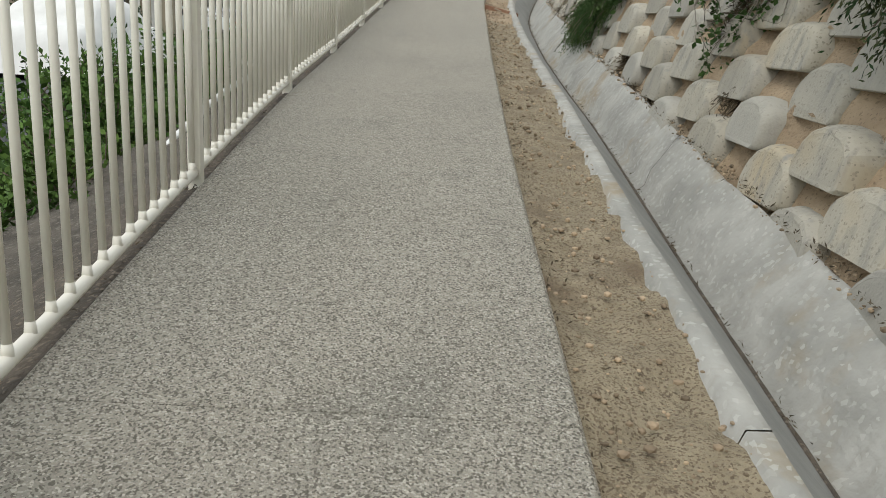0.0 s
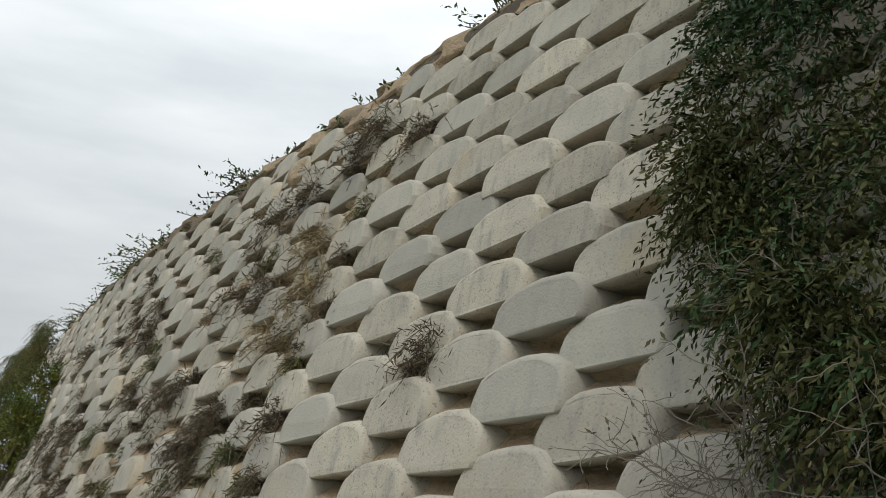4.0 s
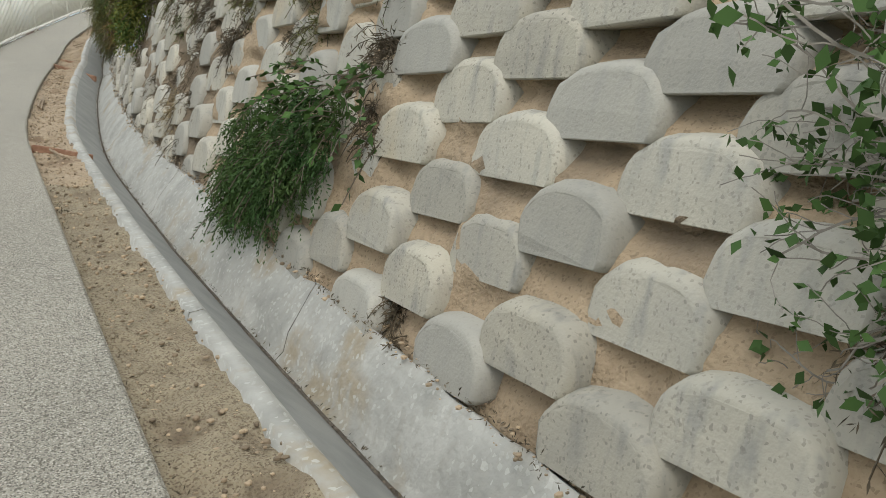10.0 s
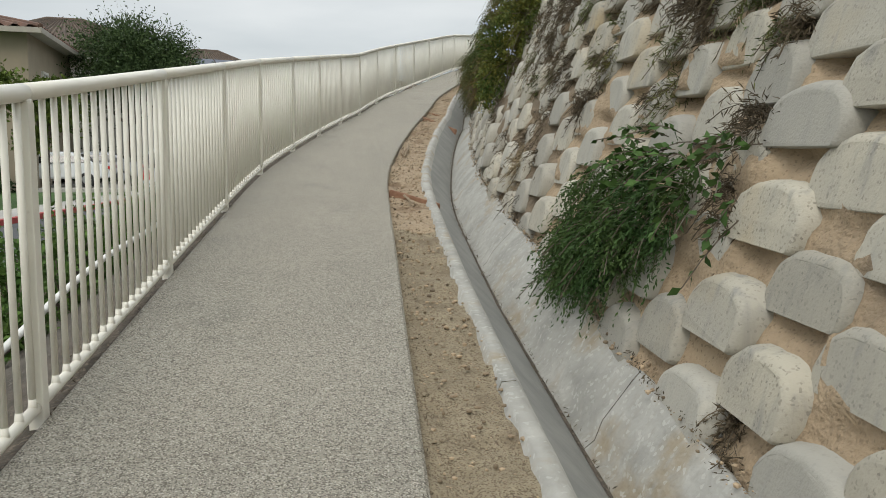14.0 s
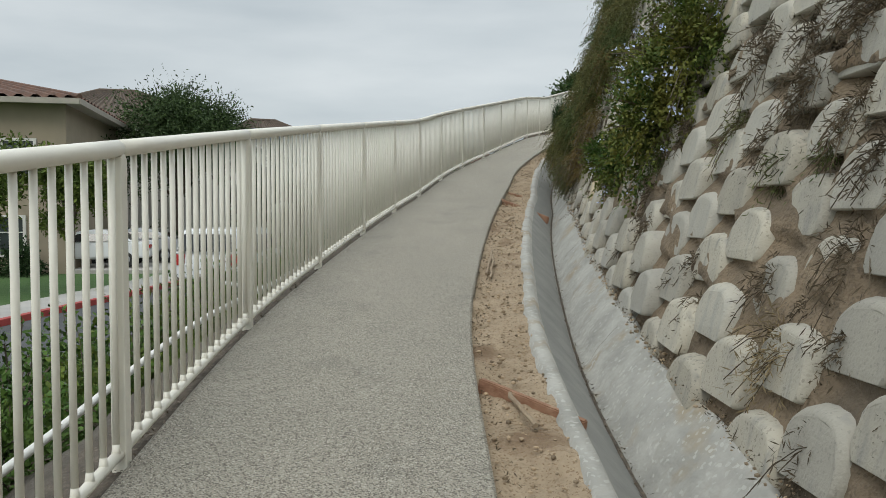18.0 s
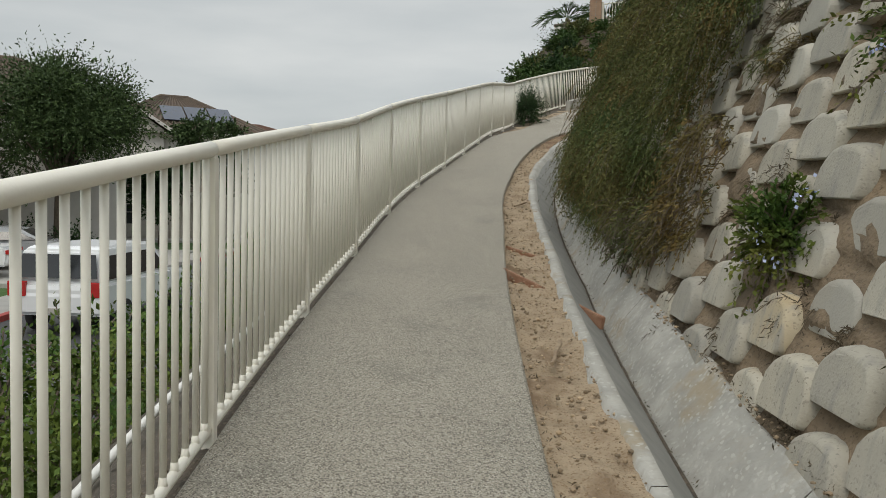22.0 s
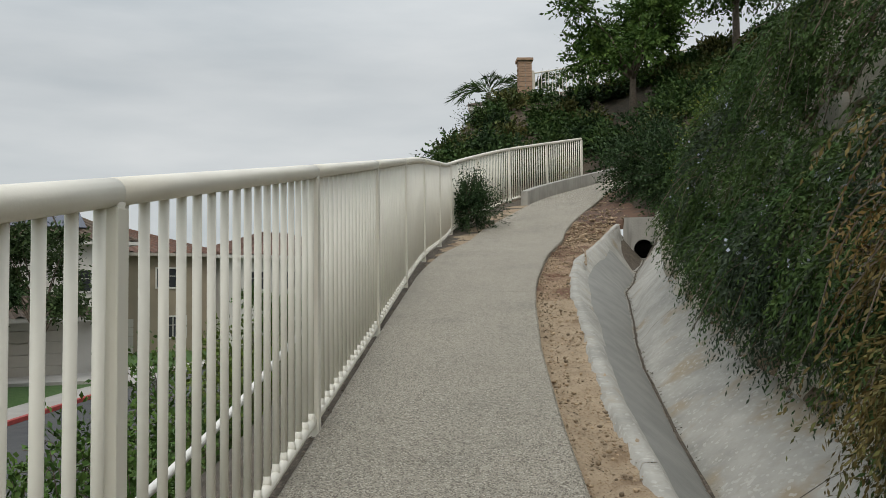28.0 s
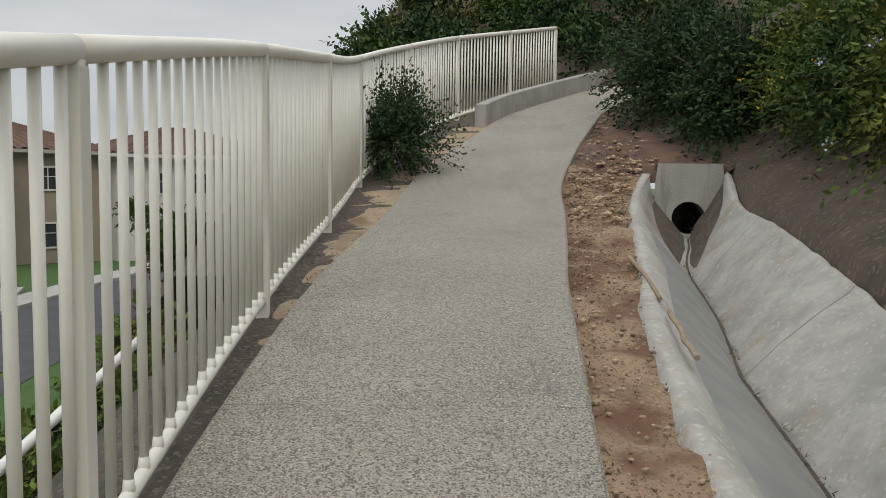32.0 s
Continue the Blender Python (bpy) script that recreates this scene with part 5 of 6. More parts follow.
M["pavement"] = material("pale_pavement", (0.42, 0.40, 0.37), (0.36, 0.345, 0.32), 1.5, 0.9, bump=0.2, bump_scale=60)
M["red_paint"] = material("red_kerb_paint", (0.42, 0.06, 0.05), (0.34, 0.05, 0.045), 5, 0.7, stain=(0.4, 0.3, 0.27), stain_scale=5, stain_at=0.66)
road = strip("road", -30, 90, -0.02, 5.2, GROUND_Z + 0.02, M["asphalt"], "dark asphalt residential street below the bank", "road")
strip("kerb", -30, 90, -0.17, 0.0, GROUND_Z + 0.15, M["pavement"], "pale concrete kerb along the street", "kerb", 0.2)
for a, b in ((14, 33), (40, 43.5), (47, 54)):
    strip("kerb_paint", a, b, -0.176, 0.004, GROUND_Z + 0.154, M["red_paint"], "red painted kerb along the street", "kerb", 0.16)
strip("sidewalk", -30, 90, -1.55, -0.18, GROUND_Z + 0.145, M["pavement"], "pale concrete sidewalk along the street", "pavement", 0.2)
for y, w, l in ((40.8, 6.5, 9), (62, 6, 10), (49.5, 5, 9)):
    x = KERB(y) - 1.56
    bm = bmesh.new()
    box(bm, x - l / 2, y, GROUND_Z + 0.06, l, w, 0.16, bevel=0.01)
    tagged(part("driveway", bm, M["pavement"]), "pale concrete driveway before a house", "driveway", kind="structure")

# street lamp
M["lamp_pole"] = material("grey_concrete_pole", (0.36, 0.35, 0.33), (0.3, 0.29, 0.27), 8, 0.8)
M["black_iron"] = material("black_iron", (0.025, 0.025, 0.027), (0.03, 0.03, 0.03), 8, 0.5)
M["globe"] = material("white_lamp_globe", (0.82, 0.83, 0.84), (0.8, 0.8, 0.81), 8, 0.3)
lamp = thing("street_lamp", "grey street lamp with a white acorn globe on the sidewalk", "street lamp", at=Matrix.Translation((KERB(24.5) - 0.75, 24.5, GROUND_Z + 0.14)))


def lathe(profile, n=20):
    bm = bmesh.new()
    rings = [[bm.verts.new((r * math.cos(2 * math.pi * k / n), r * math.sin(2 * math.pi * k / n), z)) for k in range(n)] for r, z in profile]
    for a, b in zip(rings, rings[1:]):
        for k in range(n):
            bm.faces.new((a[k], a[(k + 1) % n], b[(k + 1) % n], b[k]))
    bm.faces.new(rings[-1])
    bm.faces.new(rings[0][::-1])
    return bm


part("pole", lathe([(0.2, 0), (0.2, 0.12), (0.15, 0.2), (0.13, 0.6), (0.1, 0.7), (0.09, 2.0), (0.075, 3.45), (0.1, 3.5)]), M["lamp_pole"], lamp, smooth=True)
part("collar", lathe([(0.09, 3.5), (0.12, 3.55), (0.08, 3.62), (0.11, 3.8), (0.13, 3.84)]), M["black_iron"], lamp, "black iron collar", smooth=True)
part("globe", lathe([(0.12, 3.84), (0.19, 3.95), (0.215, 4.1), (0.18, 4.28), (0.1, 4.38), (0.05, 4.42), (0.05, 4.5), (0.01, 4.54)]), M["globe"], lamp, "white acorn globe", smooth=True)

# ---------- cars ----------
M["white_paint"] = material("white_car_paint", (0.78, 0.79, 0.8), (0.76, 0.77, 0.78), 2, 0.22, spec=0.6)
M["silver_paint"] = material("silver_car_paint", (0.5, 0.51, 0.52), (0.47, 0.48, 0.49), 2, 0.25, metal=0.4)
M["car_glass"] = material("dark_car_glass", (0.02, 0.022, 0.025), (0.015, 0.016, 0.018), 2, 0.06, spec=0.8)
M["tyre"] = material("black_tyre", (0.02, 0.02, 0.02), (0.03, 0.03, 0.03), 9, 0.85)
M["rim"] = material("silver_rim", (0.45, 0.45, 0.46), (0.4, 0.4, 0.41), 9, 0.35, metal=0.8)
M["tail"] = material("red_tail_light", (0.45, 0.02, 0.02), (0.38, 0.02, 0.02), 9, 0.25)
M["head"] = material("clear_headlight", (0.75, 0.76, 0.78), (0.7, 0.71, 0.73), 9, 0.15)


def extrude(profile, half, mat, parent, name, bevel=0.05, taper=0.0):
    """A body from its side outline (x, z), rounded at the edges."""
    bm = bmesh.new()
    top = max(z for _, z in profile)
    low = min(z for _, z in profile)
    side = []
    for sgn in (-1, 1):
        side.append([bm.verts.new((x, sgn * (half - taper * (z - low) / (top - low)), z)) for x, z in profile])
    n = len(profile)
    for k in range(n):
        bm.faces.new((side[0][k], side[0][(k + 1) % n], side[1][(k + 1) % n], side[1][k]))
    bm.faces.new(side[0][::-1])
    bm.faces.new(side[1])
    bmesh.ops.recalc_face_normals(bm, faces=bm.faces[:])
    bmesh.ops.bevel(bm, geom=bm.edges[:], offset=bevel, segments=2, affect="EDGES", clamp_overlap=True)
    return part(name, bm, mat, parent, smooth=False)


def car(name, label, m, paint, suv=False):
    ob = thing(name, label, "car", at=m)
    if suv:
        body = [(-2.4, 0.45), (-2.42, 0.9), (-2.35, 1.12), (1.15, 1.12), (2.25, 1.02), (2.4, 0.8), (2.4, 0.42)]
        cab = [(-2.3, 1.1), (-2.15, 1.74), (-1.9, 1.8), (0.35, 1.8), (0.6, 1.74), (1.2, 1.1)]
        glass = [(-2.2, 1.16), (-2.07, 1.66), (0.45, 1.66), (1.0, 1.16)]
        half = 0.97
    else:
        body = [(-2.25, 0.38), (-2.3, 0.7), (-2.2, 0.98), (-1.5, 1.0), (1.0, 0.93), (2.0, 0.8), (2.25, 0.62), (2.25, 0.34)]
        cab = [(-1.75, 0.97), (-0.95, 1.4), (-0.2, 1.46), (0.3, 1.4), (1.2, 0.92)]
        glass = [(-1.52, 1.02), (-0.88, 1.34), (0.24, 1.34), (0.98, 0.98)]
        half = 0.9
    extrude(body, half, M[paint], ob, "body", 0.07)
    extrude(cab, half - 0.06, M[paint], ob, "cabin", 0.05, 0.14)
    extrude(glass, half - 0.035, M["car_glass"], ob, "side_window", 0.02, 0.14)
    zt = 1.72 if suv else 1.36
    bm = bmesh.new()
    x0, x1, z0, z1 = (-2.36, -2.22, 1.2, 1.66) if suv else (-1.72, -1.02, 1.04, 1.37)
    v = [bm.verts.new(p) for p in ((x0 - 0.02, -half + 0.16, z0), (x0 - 0.02, half - 0.16, z0), (x1 - 0.03, half - 0.24, z1), (x1 - 0.03, -half + 0.24, z1))]
    bm.faces.new(v)
    part("rear_window", bm, M["car_glass"], ob)
    for x in (-1.4, 1.42):
        for y in (-1, 1):
            bm = bmesh.new()
            r = 0.37 if suv else 0.33
            bmesh.ops.create_cone(bm, cap_ends=True, segments=24, radius1=r, radius2=r, depth=0.22, matrix=Matrix.Translation((x, y * (half - 0.09), r)) @ Matrix.Rotation(math.pi / 2, 4, "X"))
            bmesh.ops.bevel(bm, geom=[e for e in bm.edges if len(e.link_faces) == 2 and e.calc_face_angle() > 1], offset=0.04, segments=2, affect="EDGES")
            wheel = part("wheel", bm, M["tyre"], ob)
            bm = bmesh.new()
            bmesh.ops.create_cone(bm, cap_ends=True, segments=20, radius1=r * 0.66, radius2=r * 0.5, depth=0.05, matrix=Matrix.Translation((x, y * (half + 0.012), r)) @ Matrix.Rotation(-y * math.pi / 2, 4, "X"))
            part("rim", bm, M["rim"], wheel)
    for y in (-1, 1):
        bm = bmesh.new()
        box(bm, -2.27 if not suv else -2.39, y * (half - 0.2), 0.82 if not suv else 0.98, 0.1, 0.36, 0.13 if not suv else 0.3, bevel=0.02)
        part("tail_light", bm, M["tail"], ob, "red tail light")
        bm = bmesh.new()
        box(bm, 2.18 if not suv else 2.34, y * (half - 0.24), 0.66 if not suv else 0.85, 0.12, 0.36, 0.13, bevel=0.02)
        part("headlight", bm, M["head"], ob, "clear headlight")
    bm = bmesh.new()
    box(bm, -2.3 if not suv else -2.43, 0, 0.55, 0.05, 0.5, 0.12, bevel=0.01)
    part("number_plate", bm, M["pavement"], ob)
    return ob


def spot(x, y, turn):
    return Matrix.Translation((x, y, GROUND_Z + 0.14)) @ Matrix.Rotation(radians(turn), 4, "Z")


car("car", "white sedan parked on a driveway", spot(-11.6, 39.3, 186), "white_paint")
car("car", "silver-white sedan parked on a driveway behind another", spot(-10.9, 42.2, 186), "silver_paint")
car("car", "white sport utility vehicle parked at the kerb", Matrix.Translation((-4.58, 31.5, GROUND_Z + 0.03)) @ Matrix.Rotation(radians(80), 4, "Z"), "white_paint", True)
# covered car
M["cover"] = material("white_fabric_cover", (0.74, 0.73, 0.7), (0.66, 0.65, 0.62), 3, 0.8, bump=0.5, bump_scale=6)
bm = bmesh.new()
bmesh.ops.create_grid(bm, x_segments=44, y_segments=30, size=1)
for v in bm.verts:
    x, y = v.co.x * 2.45, v.co.y * 1.25
    h = 0.95 + 0.5 * max(0, 1 - (x / 1.35) ** 4) * max(0, 1 - (y / 1.0) ** 6)
    h *= max(0.0, 1 - (abs(x) / 2.42) ** 12) * max(0.0, 1 - (abs(y) / 1.2) ** 10)
    v.co = Vector((x * 0.96, y * 0.95, max(0.12, h) + 0.03 * noise.noise(Vector((x * 3, y * 3, 0)))))
tagged(part("covered_car", bm, M["cover"], smooth=True), "parked car under a white fabric cover", "car")
bpy.data.objects["covered_car"].matrix_basis = Matrix.Translation((-7.0, 15.6, GROUND_Z)) @ Matrix.Rotation(radians(86), 4, "Z")

# ---------- houses ----------
M["tan_stucco"] = material("tan_stucco", (0.33, 0.275, 0.20), (0.29, 0.245, 0.18), 1.2, 0.9, bump=0.3, bump_scale=40)
M["white_stucco"] = material("white_stucco", (0.62, 0.60, 0.56), (0.56, 0.54, 0.5), 1.2, 0.9, bump=0.3, bump_scale=40)
M["roof_tile"] = material("red_brown_roof_tile", (0.15, 0.075, 0.05), (0.10, 0.06, 0.045), 3.5, 0.85, bump=0.4, bump_scale=14, stain=(0.2, 0.13, 0.09), stain_scale=3, stain_at=0.6)
M["grey_tile"] = material("grey_brown_roof_tile", (0.125, 0.09, 0.065), (0.09, 0.07, 0.055), 3.5, 0.85, bump=0.4, bump_scale=14)
M["trim"] = material("white_trim", (0.66, 0.64, 0.6), (0.6, 0.58, 0.54), 3, 0.6)
M["fascia"] = material("cream_fascia_board", (0.40, 0.365, 0.31), (0.35, 0.32, 0.27), 4, 0.7)
M["pane"] = material("dark_window_pane", (0.03, 0.035, 0.04), (0.05, 0.055, 0.06), 1, 0.08, spec=0.8)
M["garage"] = material("beige_garage_door", (0.5, 0.47, 0.41), (0.46, 0.43, 0.38), 2, 0.6)
M["solar"] = material("dark_blue_solar_panel", (0.03, 0.04, 0.07), (0.035, 0.045, 0.075), 2, 0.12)


def slope_tiles(a, b, c, d, n, mat, parent):
    """A tiled roof slope: eave a to b, ridge c to d, with rounded tile courses running up it."""
    a, b, c, d = (Vector(p) for p in (a, b, c, d))
    nrm = (b - a).cross(d - a).normalized()
    vs, fs = [], []
    cuts = 9
    for i in range(4 * n + 1):
        f = i / (4 * n)
        lift = 0.1 * (1 if i % 4 in (1, 2) else 0)
        for j in range(cuts):
            g = j / (cuts - 1)
            p = a.lerp(b, f).lerp(c.lerp(d, f), g)
            vs.append(p + nrm * (lift * (1 - g * 0.2) + 0.02 * (j % 2)))
    for i in range(4 * n):
        for j in range(cuts - 1):
            fs.append((i * cuts + j, (i + 1) * cuts + j, (i + 1) * cuts + j + 1, i * cuts + j + 1))
    link("roof_slope", vs, fs, mat, parent)


def house(label, m, w, d, h, rise, wall_mat, roof_mat, windows, gable=False, garage=None, over=0.6, chimney=False):
    """Walls w by d, with the front towards -y; windows: (side, along, up, width, height)."""
    ob = thing("house", label, "house", at=m)
    bm = bmesh.new()
    box(bm, 0, 0, h / 2, w, d, h, bevel=0.02)
    if gable:
        vs = [bm.verts.new(p) for p in ((-w / 2, -d / 2, h), (w / 2, -d / 2, h), (0, -d / 2, h + rise * 0.93), (-w / 2, d / 2, h), (w / 2, d / 2, h), (0, d / 2, h + rise * 0.93))]
        bm.faces.new(vs[:3])
        bm.faces.new(vs[3:][::-1])
    part("wall", bm, M[wall_mat], ob)
    W, D = w / 2 + over, d / 2 + over
    z = h - 0.1
    n = max(8, int(w / 0.5))
    rm = M[roof_mat]
    if gable:
        slope_tiles((-W, D, z), (-W, -D, z), (0, D, h + rise), (0, -D, h + rise), int(d / 0.45), rm, ob)
        slope_tiles((W, -D, z), (W, D, z), (0, -D, h + rise), (0, D, h + rise), int(d / 0.45), rm, ob)
        for y in (-D, D):
            for x in (-1, 1):
                bm = bmesh.new()
                q = Vector((x * W, y, z)), Vector((0, y, h + rise))
                dv = q[1] - q[0]
                bmesh.ops.create_cube(bm, size=1, matrix=Matrix.Translation((q[0] + q[1]) / 2 - Vector((0, 0, 0.1))) @ dv.to_track_quat("X", "Z").to_matrix().to_4x4() @ Matrix.Diagonal((dv.length, 0.06, 0.2, 1)))
                part("bargeboard", bm, M["trim"] if wall_mat != "tan_stucco" else M["bark"], ob)
    else:
        k = max(0.4, W - D)
        r1, r2 = (-k, 0, h + rise), (k, 0, h + rise)
        slope_tiles((-W, -D, z), (W, -D, z), r1, r2, n, rm, ob)
        slope_tiles((W, D, z), (-W, D, z), r2, r1, n, rm, ob)
        slope_tiles((W, -D, z), (W, D, z), r2, r2, int(d / 0.5), rm, ob)
        slope_tiles((-W, D, z), (-W, -D, z), r1, r1, int(d / 0.5), rm, ob)
        vs, fs = tube_line([Vector(r1) + Vector((0, 0, 0.03)), Vector(r2) + Vector((0, 0, 0.03))], 0.12, 8)
        link("ridge_tile", vs, fs, rm, ob)
        for cx, cy, rr in ((-W, -D, r1), (W, -D, r2), (W, D, r2), (-W, D, r1)):
            vs, fs = tube_line([Vector((cx, cy, z + 0.05)), Vector(rr) + Vector((0, 0, 0.03))], 0.11, 8)
            link("hip_tile", vs, fs, rm, ob)
    bm = bmesh.new()
    for x, y, sx, sy in ((0, -D, 2 * W, 0.08), (0, D, 2 * W, 0.08), (-W, 0, 0.08, 2 * D), (W, 0, 0.08, 2 * D)):
        if gable and sx > sy:
            continue
        box(bm, x, y, z - 0.1, sx, sy, 0.2)
    box(bm, 0, 0, z - 0.12, 2 * W - 0.1, 2 * D - 0.1, 0.04)
    part("fascia", bm, M["trim"] if wall_mat != "tan_stucco" else M["fascia"], ob)
    for side, a, up, ww, wh in windows:
        t = {"front": Matrix.Translation((a, -d / 2, up)), "right": Matrix.Translation((w / 2, a, up)) @ Matrix.Rotation(math.pi / 2, 4, "Z"), "left": Matrix.Translation((-w / 2, a, up)) @ Matrix.Rotation(-math.pi / 2, 4, "Z")}[side]
        ring = [(-1, -1), (1, -1), (1, 1), (-1, 1)]
        bm = bmesh.new()
        vs = [[bm.verts.new((x * (ww / 2 + g), y, zz * (wh / 2 + g))) for x, zz in ring] for g, y in ((0.1, 0.02), (0.1, -0.09), (0.0, -0.09), (0.0, 0.02))]
        for p, q in zip(vs, vs[1:]):
            for k in range(4):
                bm.faces.new((p[k], p[(k + 1) % 4], q[(k + 1) % 4], q[k]))
        bm.transform(t)
        win = part("window", bm, M["trim"], ob)
        for x, zz, sx, sz in ((0, 0, 0.05, wh), (0, 0.1 * wh, ww, 0.04)):
            bm = bmesh.new()
            box(bm, x, -0.03, zz, sx, 0.06, sz)
            bm.transform(t)
            part("glazing_bar", bm, M["trim"], win)
        bm = bmesh.new()
        box(bm, 0, 0.0, 0, ww, 0.03, wh)
        bm.transform(t)
        part("pane", bm, M["pane"], win)
    if garage:
        a, ww = garage
        bm = bmesh.new()
        for k in range(4):
            box(bm, a, -d / 2 - 0.02, 0.28 + k * 0.55, ww, 0.08, 0.53, bevel=0.015)
        part("garage_door", bm, M["garage"], ob)
    if chimney:
        bm = bmesh.new()
        box(bm, w * 0.2, d * 0.1, h + rise * 0.8, 0.7, 0.6, rise * 1.3, bevel=0.02)
        box(bm, w * 0.2, d * 0.1, h + rise * 1.47, 0.85, 0.75, 0.14, bevel=0.02)
        part("chimney", bm, M[wall_mat], ob)
    return ob


def stand(x, y, turn, z=0.0):
    return Matrix.Translation((x, y, GROUND_Z + z)) @ Matrix.Rotation(radians(turn), 4, "Z")


house("two-storey tan stucco house with a red-brown tiled hip roof", stand(-18.9, 41.5, 8), 13, 10, 6.4, 1.4, "tan_stucco", "roof_tile", [("front", 4.9, 4.2, 1.0, 1.2), ("front", 1.5, 4.2, 1.5, 1.2), ("front", -3, 4.2, 1.5, 1.2), ("right", -2.0, 4.2, 1.0, 1.2), ("front", 4.2, 1.4, 1.6, 1.3), ("front", -2.5, 1.4, 1.8, 1.4)])
house("two-storey white stucco house with a brown tiled hip roof", stand(-15.6, 55, 12), 12, 10, 6.6, 2.5, "white_stucco", "grey_tile", [("front", 3.5, 4.2, 1.2, 1.2), ("front", 0, 4.2, 1.2, 1.2), ("right", -1.5, 4.1, 1.2, 1.2)], garage=(-3, 4.8))
sol = house("white stucco house with a brown gable roof and solar panels", stand(-10.5, 75, 20), 11, 9, 7.0, 2.7, "white_stucco", "grey_tile", [("front", 3, 4.6, 1.2, 1.2), ("front", -2.5, 4.6, 1.2, 1.2), ("right", -1, 4.6, 1.2, 1.2)], garage=(1.5, 4.8))
house("white stucco house front gable with a brown tiled roof", stand(-13.5, 69.5, 20), 5.5, 6, 6.8, 2.0, "white_stucco", "grey_tile", [("front", 0, 4.6, 1.4, 1.2)], gable=True)
house("single-storey white garage with a brown tiled roof", stand(-9.0, 64.5, 20), 8, 6, 2.9, 1.4, "white_stucco", "grey_tile", [("front", -2.9, 1.5, 0.9, 1.1)], garage=(0.6, 4.8))
house("two-storey tan house with a red-brown tiled hip roof", stand(-5.6, 80, 20), 11, 9, 6.5, 1.7, "tan_stucco", "roof_tile", [("front", 2.6, 4.8, 1.3, 1.2), ("front", -0.6, 4.8, 1.3, 1.2), ("front", 3, 1.6, 1.6, 1.3)], garage=(-1.5, 4.0))
house("two-storey white house with a red-brown tiled hip roof", stand(5.6, 83, 20), 11, 9, 6.4, 1.7, "white_stucco", "roof_tile", [("front", 3, 4.6, 1.2, 1.2), ("front", -0.5, 4.6, 1.2, 1.2), ("front", -3, 4.6, 1.2, 1.2)], garage=(1.5, 4.4))
house("two-storey white house with a red-brown tiled roof", stand(15, 88, 24), 13, 10, 6.0, 2.2, "white_stucco", "roof_tile", [("front", 4, 4.6, 1.3, 1.2), ("front", 0, 4.6, 1.3, 1.2), ("front", -4, 4.6, 1.3, 1.2)], garage=(2, 4.8))
house("two-storey tan house far along the street", stand(-32, 75, 10), 14, 11, 5.8, 2.3, "tan_stucco", "grey_tile", [("front", 3, 4.2, 1.3, 1.2), ("front", -3, 4.2, 1.3, 1.2)])
for j in range(3):
    bm = bmesh.new()
    box(bm, 0, 0, 0, 1.55, 2.4, 0.06, bevel=0.01)
    pan = part("solar_panel", bm, M["solar"], sol)
    pan.matrix_basis = Matrix.Translation((-0.6 + j * 1.65, -2.9, 6.9 + 2.7 * (1 - 2.9 / 5.1) + 0.22)) @ Matrix.Rotation(math.atan2(2.7, 5.1), 4, "X")

# ---------- top of the hill ----------
M["tan_brick"] = material("tan_brick", (0.42, 0.28, 0.19), (0.36, 0.235, 0.16), 6, 0.9, bump=0.5, bump_scale=20)
pil = thing("brick_pillar", "square tan brick pillar with a cap on the hilltop", "pillar", at=Matrix.Translation((12.6, 49.0, 10.3)) @ Matrix.Rotation(radians(-15), 4, "Z"))
rng_b = random.Random(2)
bm = bmesh.new()
box(bm, 0, 0, 0.2, 0.46, 0.46, 3.6)
part("core", bm, M["low_wall"], pil)
bm = bmesh.new()
box(bm, 0, 0, 0, 0.19, 0.24, 0.085, bevel=0.006)
brick_me = shared_mesh("brick", bm, M["tan_brick"])
for k in range(20):
    for j, (x, y, r) in enumerate(((-0.13, -0.13, 0), (0.13, -0.13, 0), (-0.13, 0.13, 0), (0.13, 0.13, 0))):
        share("brick", brick_me, pil, Matrix.Translation((x + 0.004 * (-1) ** k, y, 0.0 + k * 0.095)) @ Matrix.Rotation(math.pi / 2 * (k % 2), 4, "Z") @ Matrix.Diagonal((1.2, 1.05, 1, 1)))
bm = bmesh.new()
box(bm, 0, 0, 1.93, 0.62, 0.62, 0.1, bevel=0.015)
part("cap", bm, M["tan_brick"], pil)
# fence on the hilltop
hf = thing("hilltop_fence", "cream-painted iron fence on the hilltop", "fence")
line = [Vector((12.9 + 0.95 * k, 48.9 - 0.42 * k, 10.5 + 0.11 * k)) for k in range(17)]
link("top_rail", *tube_line([p + Vector((0, 0, 1.25)) for p in line], 0.03, 8), M["fence"], hf)
link("bottom_rail", *tube_line([p + Vector((0, 0, 0.1)) for p in line], 0.025, 8), M["fence"], hf)
bm = bmesh.new()
tube(bm, (0, 0, -0.3), (0, 0, 1.25), 0.013, 6)
bar_me = shared_mesh("bar", bm, M["fence"])
bm = bmesh.new()
box(bm, 0, 0, 0.5, 0.08, 0.08, 1.7)
hpost_me = shared_mesh("post", bm, M["fence"])
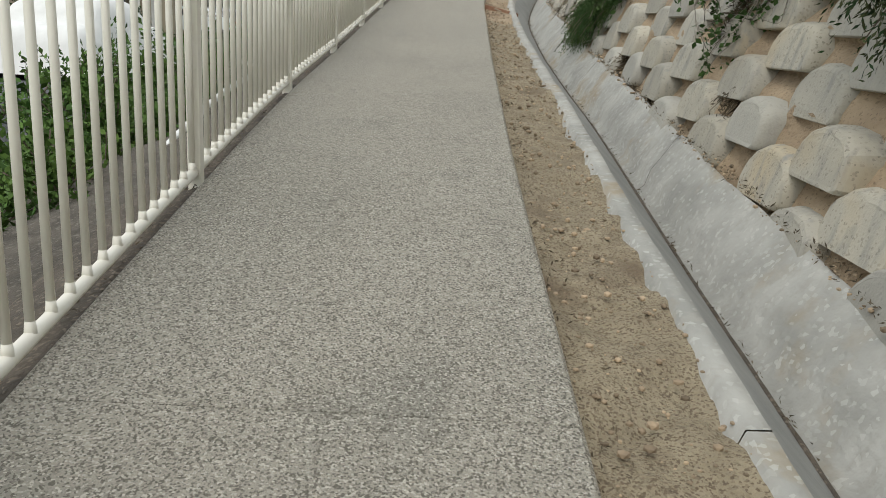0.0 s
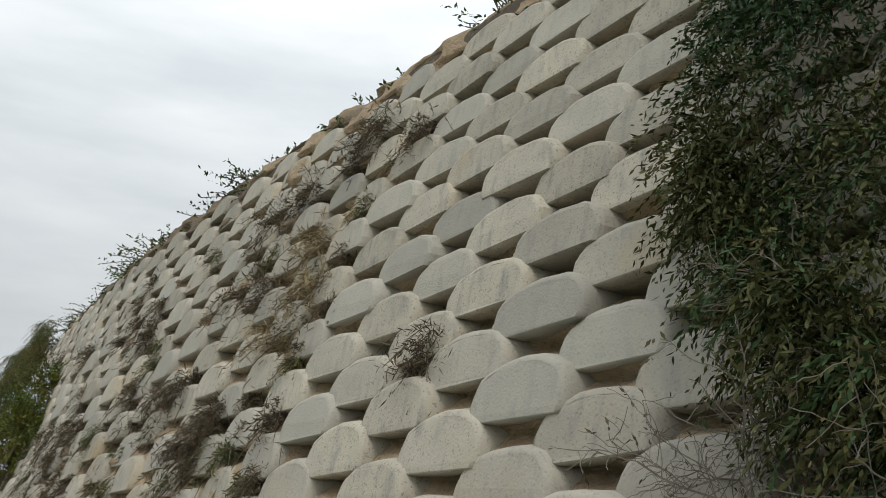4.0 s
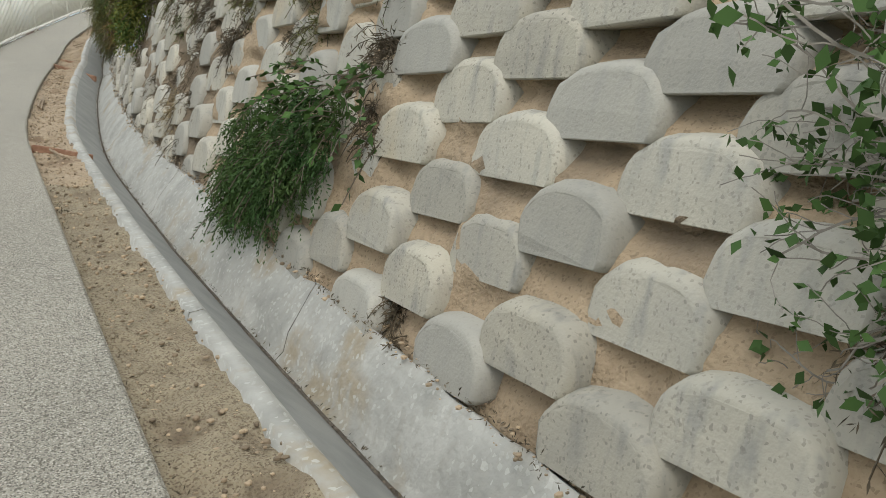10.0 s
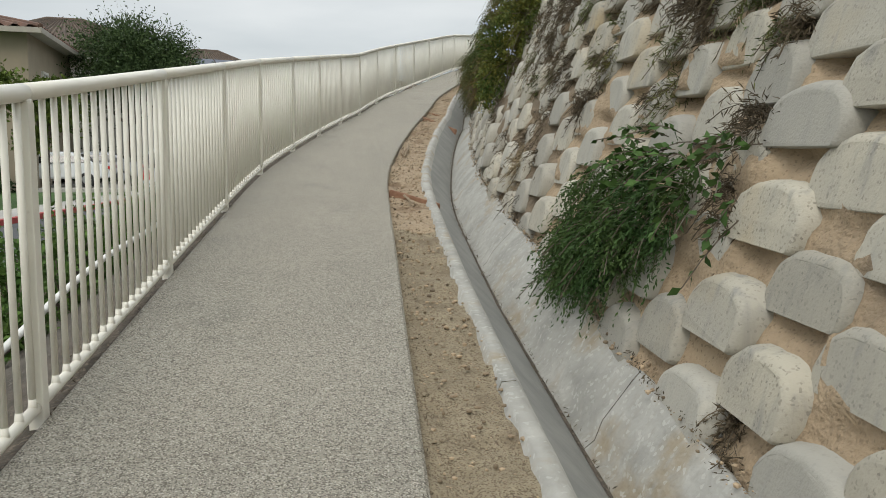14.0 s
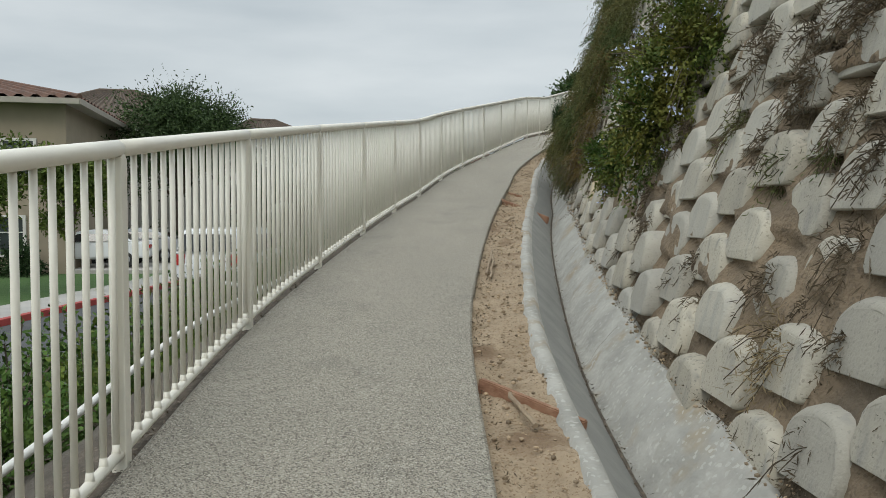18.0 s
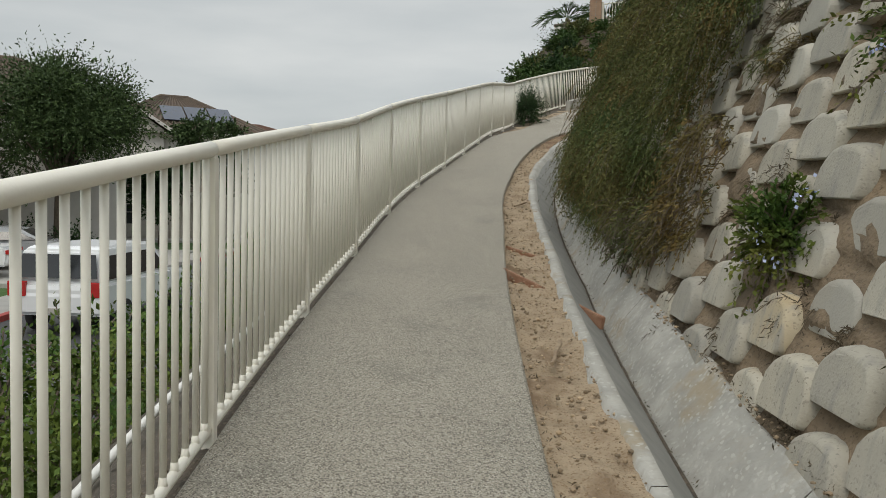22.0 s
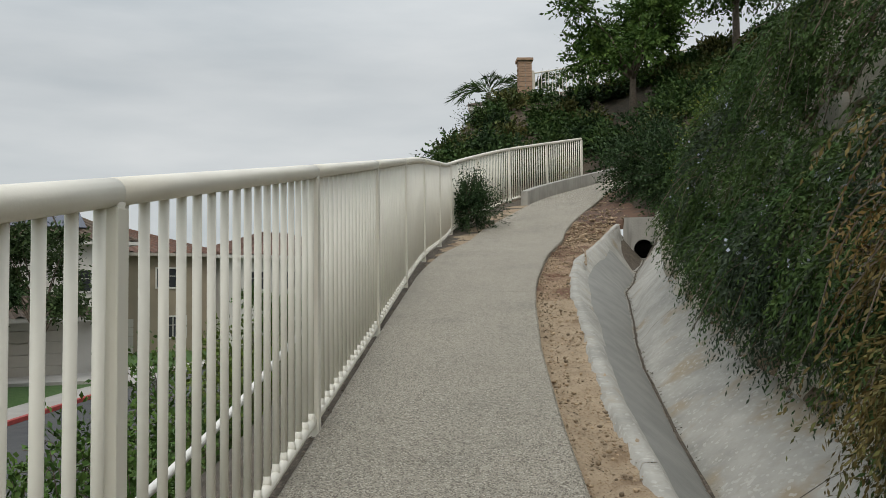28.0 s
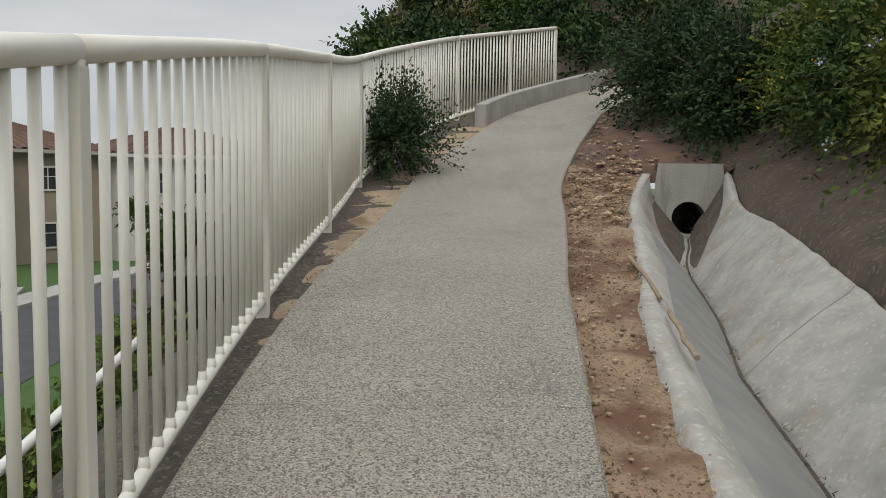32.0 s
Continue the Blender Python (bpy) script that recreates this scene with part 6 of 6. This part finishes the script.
for k in range(16):
    if k % 2 == 0:
        share("post", hpost_me, hf, Matrix.Translation(line[k]))
    for j in range(8):
        share("bar", bar_me, hf, Matrix.Translation(line[k].lerp(line[k + 1], (j + 0.5) / 8)))
house("white stucco house on the hilltop", Matrix.Translation((22, 62, 10.2)) @ Matrix.Rotation(radians(-25), 4, "Z"), 12, 8, 3.0, 1.4, "white_stucco", "grey_tile", [("front", -4, 1.9, 1.4, 1.3), ("front", 1, 1.9, 1.8, 1.3)])
for i, (x, y, z, hh, cr) in enumerate([(13.2, 42.0, 8.9, 4.6, 2.0), (16.4, 41.5, 10.2, 5.2, 2.6), (20.5, 41.0, 11.0, 5.5, 2.6)]):
    tree("hillside_tree", "green broad-leaved tree on the hillside", Vector((x, y, mound(x, y) - 0.1)), hh, cr, 2.6, "hedge", 50 + i, 15, 110, 10, 0.14, 0.07, 0.13, 0.3)
for i, (x, y, z, r) in enumerate([(10.9, 48.5, 8.6, 1.3), (10.3, 46.5, 7.2, 1.1), (11.8, 50.6, 9.6, 1.5)]):
    shrub("hilltop_shrub", "tall dark green shrub on the edge of the hilltop", "shrub", Vector((x, y, z)), r, r, r * 1.2, M["dark_leaf"], 420, 13, 0.1, 0.05, 0.1, 1100 + i, low=-0.9)


def palm(p, height, seed):
    rng = np.random.default_rng(seed)
    ob = thing("palm_tree", "palm tree with arching fronds on the hilltop", "palm tree", at=Matrix.Translation(p))
    bm = bmesh.new()
    tube(bm, (0, 0, -0.4), (0, 0, height), 0.14, 10, 0.11)
    part("trunk", bm, M["bark"], ob)
    for k in range(16):
        a, e = k * 2.4, 0.2 + 0.9 * rng.random()
        w = np.array([[math.cos(a) * math.cos(e), math.sin(a) * math.cos(e), math.sin(e)]])
        st = np.array([[0, 0, height]])
        q = sprays(rng, st, w, np.array([1.7]), 70, 0.38, 0.03, 0.55, 0.08, 0.35)
        quads("frond", q, M["rosemary"], ob)
    return ob


palm(Vector((14.0, 51.5, 9.8)), 2.0, 1)
palm(Vector((16.2, 51.0, 10.0)), 2.3, 2)
palm(Vector((12.2, 52.0, 9.6)), 2.1, 3)
